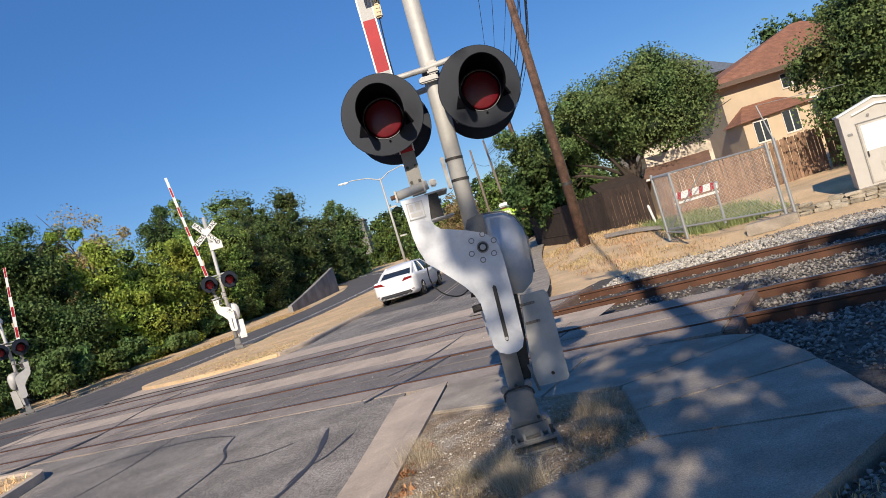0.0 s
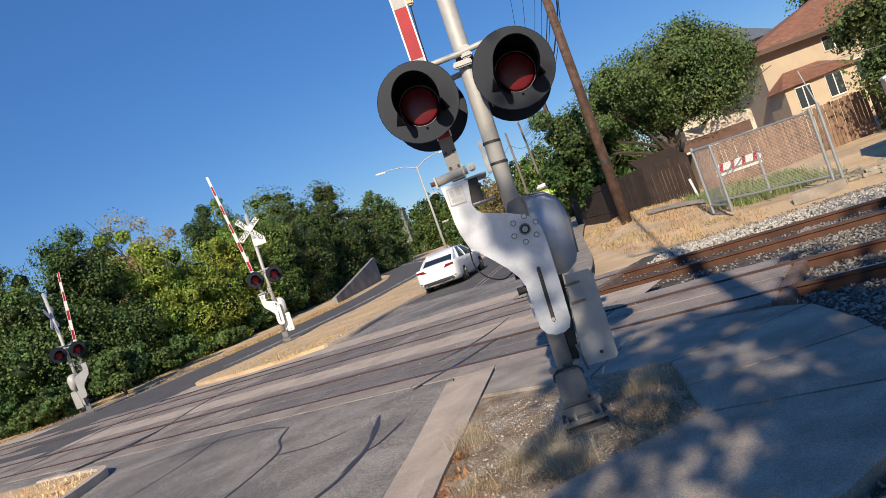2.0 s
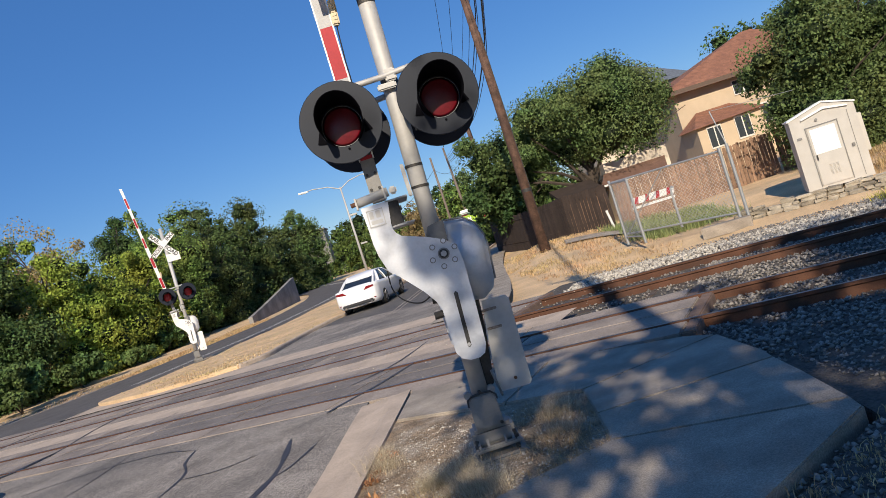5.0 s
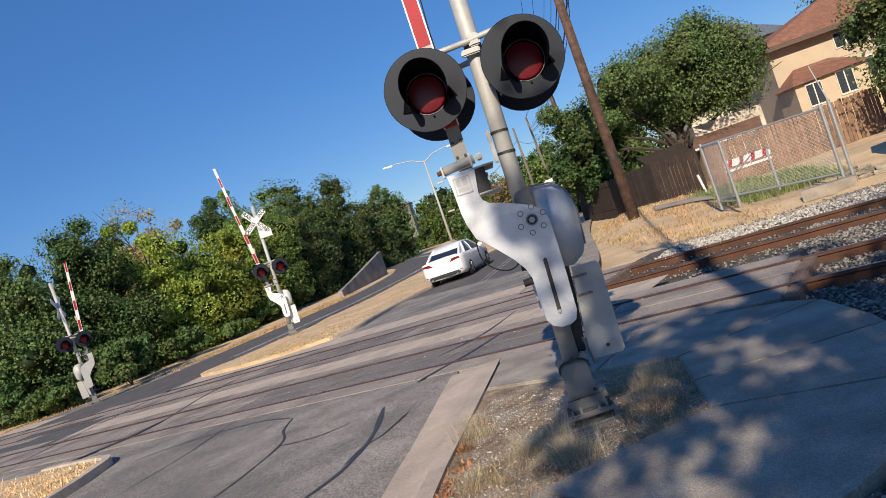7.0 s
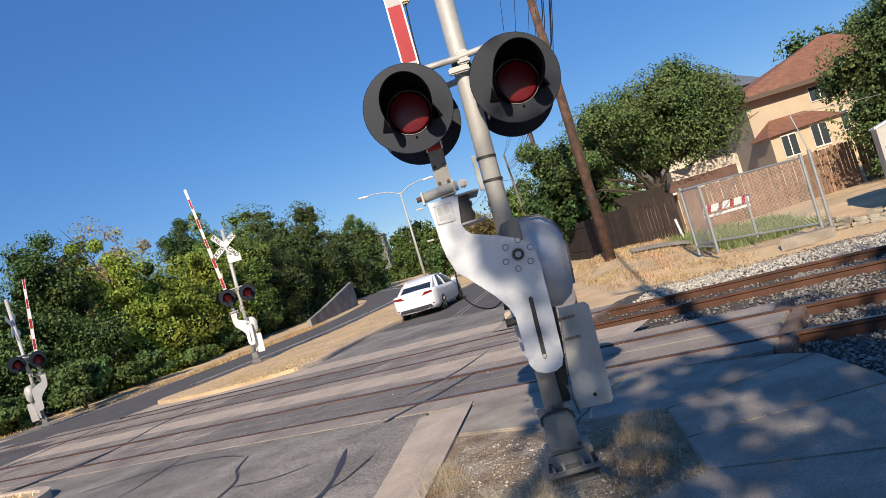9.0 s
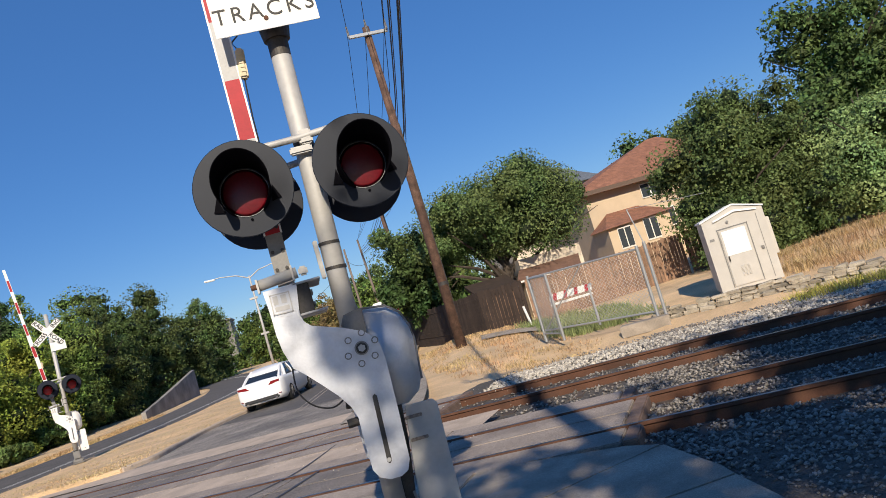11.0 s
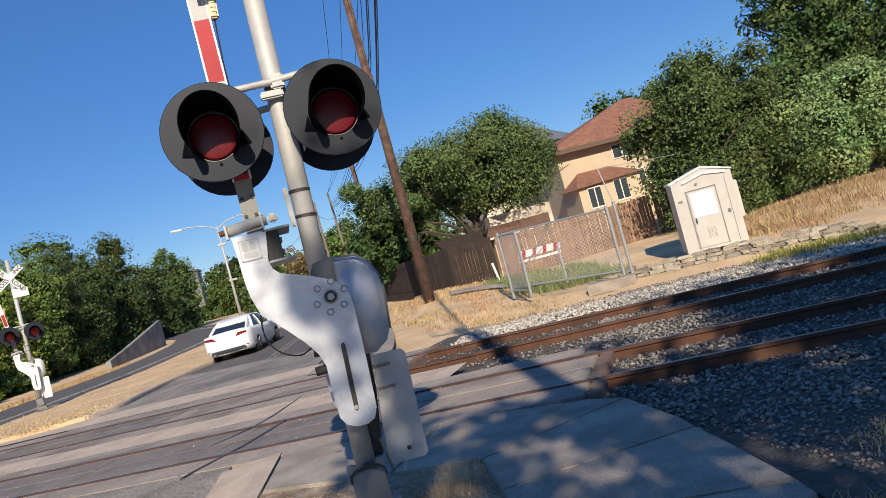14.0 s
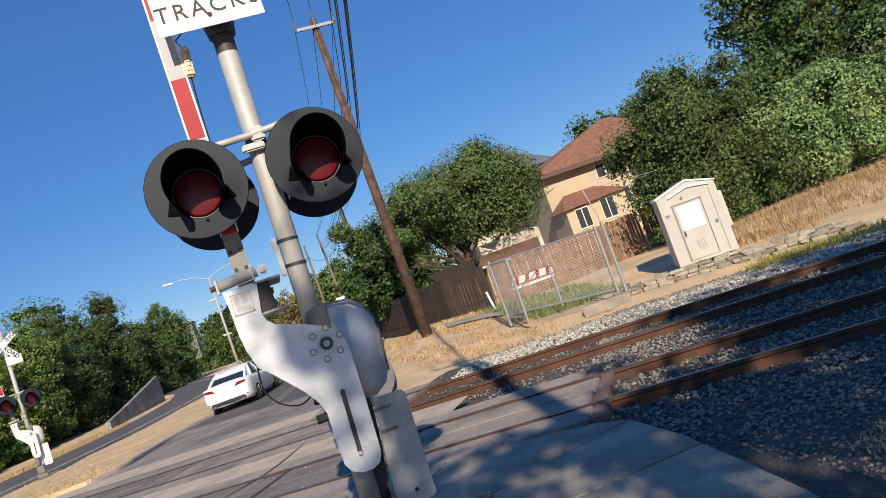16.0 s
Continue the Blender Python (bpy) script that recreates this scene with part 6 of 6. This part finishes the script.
# ---- loose stones and grass ----
def stones(name, label, spots, sizes, material, seed):
    """Many small broken stones, each an uneven eight-faced lump."""
    rng = np.random.default_rng(seed)
    n = len(spots)
    base = np.array([(1, 0, 0), (-1, 0, 0), (0, 1, 0), (0, -1, 0), (0, 0, 1), (0, 0, -1)], float)
    V = base[None] * (0.6 + 0.7 * rng.random((n, 6, 1))) + rng.normal(size=(n, 6, 3)) * 0.18
    a = rng.random(n) * math.tau
    c, s = np.cos(a), np.sin(a)
    V = np.stack([V[..., 0] * c[:, None] - V[..., 1] * s[:, None], V[..., 0] * s[:, None] + V[..., 1] * c[:, None], V[..., 2] * 0.75], -1)
    V = V * np.asarray(sizes)[:, None, None] + np.asarray(spots)[:, None, :]
    T = np.array([(0, 2, 4), (2, 1, 4), (1, 3, 4), (3, 0, 4), (2, 0, 5), (1, 2, 5), (3, 1, 5), (0, 3, 5)])
    F = (T[None] + 6 * np.arange(n)[:, None, None]).reshape(-1, 3)
    return tagged(mesh_from(name, V.reshape(-1, 3), F, material), label, "stones", kind="stuff")

rng = np.random.default_rng(8)
spots, sizes = [], []
for k in range(42000):
    u = -2.4 + 20 * rng.random() ** 1.5
    v = 6.9 + 11.2 * rng.random()
    if v > 11.3 and rng.random() < 0.3: u -= 4.2 * rng.random()
    if v < 8.7 and u < -1.6: continue
    if v < 11.2 and u < -1.9: continue
    if v < 12.4 and u < -4.2: continue
    if u < -5.65: continue
    if min(abs(v - r) for r in RAILS) < 0.09: continue
    zz = -0.15 + 0.07 * (1 - soft(7.3, 8.7, v)) - 0.05 * soft(16.1, 17.5, v)
    p = track(u, v, zz + 0.01 + 0.02 * rng.random())
    spots.append(p); sizes.append(0.013 + 0.02 * rng.random())
stones("ballast_stones", "loose grey and cream crushed ballast stones", spots, sizes, stone_mat, 9)
pale_stone = mat("pale_gravel", (0.52, 0.47, 0.39), 0.9, vary=0.2, scale=20, bump=0.2, island=0.4)
spots, sizes = [], []
for k in range(14000):
    u, v = -5.6 + 22 * rng.random(), 14.7 + 3.4 * rng.random() ** 1.3
    p = track(u, v, 0)
    zz = max(land_z(p.x, p.y) - 0.05, -0.2 + 0.05 * (1 - soft(16.1, 17.5, v))) if v < 17.5 else land_z(p.x, p.y) - 0.05
    spots.append((p.x, p.y, zz + 0.02)); sizes.append(0.022 + 0.03 * rng.random())
stones("pale_gravel", "pale cream gravel shoulder beside the far rail", spots, sizes, pale_stone, 10)
spots, sizes = [], []
for k in range(3600):
    x, y = -0.95 + 2.0 * rng.random(), 4.6 + 3.9 * rng.random()
    if uv_of(x, y)[1] > 6.85 or x < -1.1 + 0.12 * (y - 5) + 0.1: continue
    spots.append((x, y, -0.03)); sizes.append(0.005 + 0.012 * rng.random() ** 2)
stones("bed_pebbles", "small pebbles on the bare soil bed", spots, sizes, pale_stone, 11)

spots, sizes = [], []
for k in range(420):
    u, v = -3.9 - 9 * rng.random(), 8.7 + 9 * rng.random()
    p = track(u, v)
    spots.append((p.x, p.y, max(road_z(p.x, p.y) + 0.006, -0.012))); sizes.append(0.006 + 0.012 * rng.random() ** 2)
stones("scattered_chips", "small pale stone chips scattered over the crossing", spots, sizes, pale_stone, 12)

spots, sizes = [], []
for k in range(16000):
    x, y = 0.9 + 6.5 * rng.random(), 1.0 + 5.5 * rng.random()
    if uv_of(x, y)[1] > 7.5 or (x < 2.4 and y > 3.72 + 0.7 * (x - 0.8)) or (y > 4.7 and x < 2.72): continue
    spots.append((x, y, -0.065)); sizes.append(0.009 + 0.017 * rng.random())
stones("verge_stones", "dark crushed stones on the shaded verge", spots, sizes, stone_mat, 13)

def grass(name, label, roots, heights, material, seed, width=0.006, lean=0.5):
    """Bent blades, three points each."""
    rng = np.random.default_rng(seed)
    P = np.asarray(roots, float); n = len(P)
    h = np.asarray(heights, float)[:, None]
    a = rng.random(n) * math.tau
    d = np.stack([np.cos(a), np.sin(a), np.zeros(n)], 1); e = np.stack([-np.sin(a), np.cos(a), np.zeros(n)], 1)
    L = lean * (0.3 + rng.random((n, 1)))
    m = P + d * h * L * 0.35 + np.array([0, 0, 0.6]) * h
    t = P + d * h * L + np.array([0, 0, 0.92]) * h
    w = width * (0.6 + 0.8 * rng.random((n, 1)))
    V = np.stack([P - e * w, P + e * w, m + e * w * 0.8, m - e * w * 0.8, t], 1).reshape(-1, 3)
    k = 5 * np.arange(n)[:, None]
    F = np.concatenate([k + np.array([0, 1, 2]), k + np.array([0, 2, 3]), k + np.array([3, 2, 4])], 1).reshape(-1, 3)
    return tagged(mesh_from(name, V, F, material), label, "grass", kind="stuff")

def tufts(centres, per, r, h, zf, spread_=0.5):
    R, Hh = [], []
    for (x, y) in centres:
        k = 0.5 + rng.random()
        for i in range(int(per * k)):
            a, q = rng.random() * math.tau, r * k * rng.random() ** 0.7
            px, py = x + q * math.cos(a), y + q * math.sin(a)
            R.append((px, py, zf(px, py))); Hh.append(h * k * (0.4 + 0.7 * rng.random()))
    return R, Hh

bedz = lambda x, y: -0.035
cs = [(-0.45 + 0.5 * rng.random(), 5.5 + 0.8 * rng.random()) for k in range(11)] + [(0.45 + 0.5 * rng.random(), 5.9 + 1.2 * rng.random()) for k in range(6)] + [(-0.78 + 0.1 * rng.random(), 5.0 + 2.6 * rng.random()) for k in range(5)]
R, Hh = tufts(cs, 260, 0.15, 0.15, bedz)
grass("dead_grass", "dead straw-coloured grass tufts on the soil bed", R, Hh, straw_pale, 31, 0.0009, 1.2)
cs = [(0.15 + 0.85 * rng.random(), 5.4 + 2.0 * rng.random()) for k in range(26)] + [(-0.8 + 0.8 * rng.random(), 4.7 + 1.5 * rng.random()) for k in range(22)]
R, Hh = tufts(cs, 70, 0.22, 0.06, bedz)
grass("dead_litter", "flattened dead grass and litter on the soil bed", R, Hh, straw_dull, 41, 0.002, 2.2)
cs = [(-0.94 + 0.13 * (y - 6.31) + 0.22 * rng.random() ** 2, y) for y in 5.4 + 2.4 * rng.random(26)]
R, Hh = tufts(cs, 14, 0.06, 0.035, bedz)
grass("dead_leaves", "orange-brown dead leaves blown against the kerb", R, Hh, leaf_litter, 42, 0.008, 2.0)
lz = lambda x, y: land_z(x, y) - 0.06
cs = []
for k in range(1100):
    u, v = -5.8 + 20 * rng.random(), 17.5 + 2.6 * rng.random()
    p = track(u, v)
    if p.x < 2.6: continue
    cs.append((p.x, p.y))
R, Hh = tufts(cs, 24, 0.28, 0.13, lz)
grass("dry_grass", "dry golden grass along the gravel shoulder", R, Hh, straw_dull, 32, 0.008, 0.7)
cs = [tuple(track(0.5 + 12 * rng.random(), 17.0 + 3.4 * rng.random()).xy) for k in range(1100)]
R, Hh = tufts(cs, 26, 0.25, 0.3, lz)
grass("green_grass", "yellow-green grass in front of the stone wall", R, Hh, green_grass, 33, 0.008, 0.5)
cs = [(7.2 + 3.2 * rng.random(), 23.4 + 4.6 * rng.random()) for k in range(240)]
R, Hh = tufts(cs, 30, 0.3, 0.24, lz)
grass("weeds", "grey-green weeds behind the chain-link gate", R, Hh, weed_green, 34, 0.012, 0.6)
cs = [(14 + 16 * rng.random(), 19.5 + 6.5 * rng.random()) for k in range(560)]
R, Hh = tufts(cs, 26, 0.5, 0.26, lz)
grass("tall_dry_grass", "tall dry grass beyond the stone wall", R, Hh, straw_dull, 35, 0.009, 0.8)
cs = [(3.4 + 3.7 * rng.random(), 20.5 + 14 * rng.random()) for k in range(420)]
R, Hh = tufts(cs, 22, 0.3, 0.09, lz)
grass("dry_verge", "short dry verge grass round the utility pole", R, Hh, straw_dull, 36, 0.01, 0.8)
mz = lambda x, y: road_z(x, y) + 0.1
cs = []
while len(cs) < 2200:
    y = 22.6 + 37 * rng.random() ** 1.4
    xr, xl = np.interp(y, [22.6, 25.6, 28.3, 33.2, 39, 45, 51, 60], [-5.2, -4.9, -4.5, -2.7, -1.4, 0.2, 1.4, 2.9]), np.interp(y, [22.6, 23.3, 25.6, 31, 35, 38, 43, 49, 60], [-6.8, -8.4, -10.6, -9.2, -7.6, -6.4, -5.5, -4.3, -2.9])
    cs.append((xl + 0.15 + (xr - xl - 0.3) * rng.random(), y))
R, Hh = tufts(cs, 12, 0.35, 0.06, mz)
grass("median_grass", "short dry yellow grass on the median", R, Hh, straw, 37, 0.014, 0.9)
cs = [(-7.75 - 6.5 * rng.random(), 8.3 + 6.5 * rng.random()) for k in range(1500)]
cs = [c for c in cs if c[1] < 12.9 - 0.5 * (c[0] + 7.75) - 0.1 and c[1] > 6]
R, Hh = tufts(cs, 26, 0.25, 0.1, mz)
grass("island_grass", "short dry yellow grass on the near island", R, Hh, straw, 38, 0.01, 0.9)
cs = [(-36 + 16.5 * rng.random(), 30 + 4.5 * rng.random()) for k in range(400)] + [(float(np.interp(q, [0, .2, .4, .7, 1], [-19.8, -16.9, -14.5, -11.2, -9.9])) - 2.2 * rng.random(), float(np.interp(q, [0, .2, .4, .7, 1], [28.8, 32.4, 38, 46, 52])) + rng.random()) for q in rng.random(520)]
R, Hh = tufts(cs, 24, 0.4, 0.13, lz)
grass("roadside_grass", "dry grass fringe at the foot of the wood", R, Hh, straw_dull, 39, 0.012, 1.0)
cs = [(1.0 + 4.0 * rng.random(), 1.5 + 4.0 * rng.random()) for k in range(260)]
cs = [c for c in cs if (c[1] < 3.85 + 0.7 * (c[0] - 1.2) and c[0] > 1.0) or c[0] > 2.72]
R, Hh = tufts(cs, 40, 0.15, 0.045, lambda x, y: -0.055)
grass("shaded_grass", "thin dry grass in shade beside the pavement", R, Hh, straw_dull, 40, 0.003, 0.9)
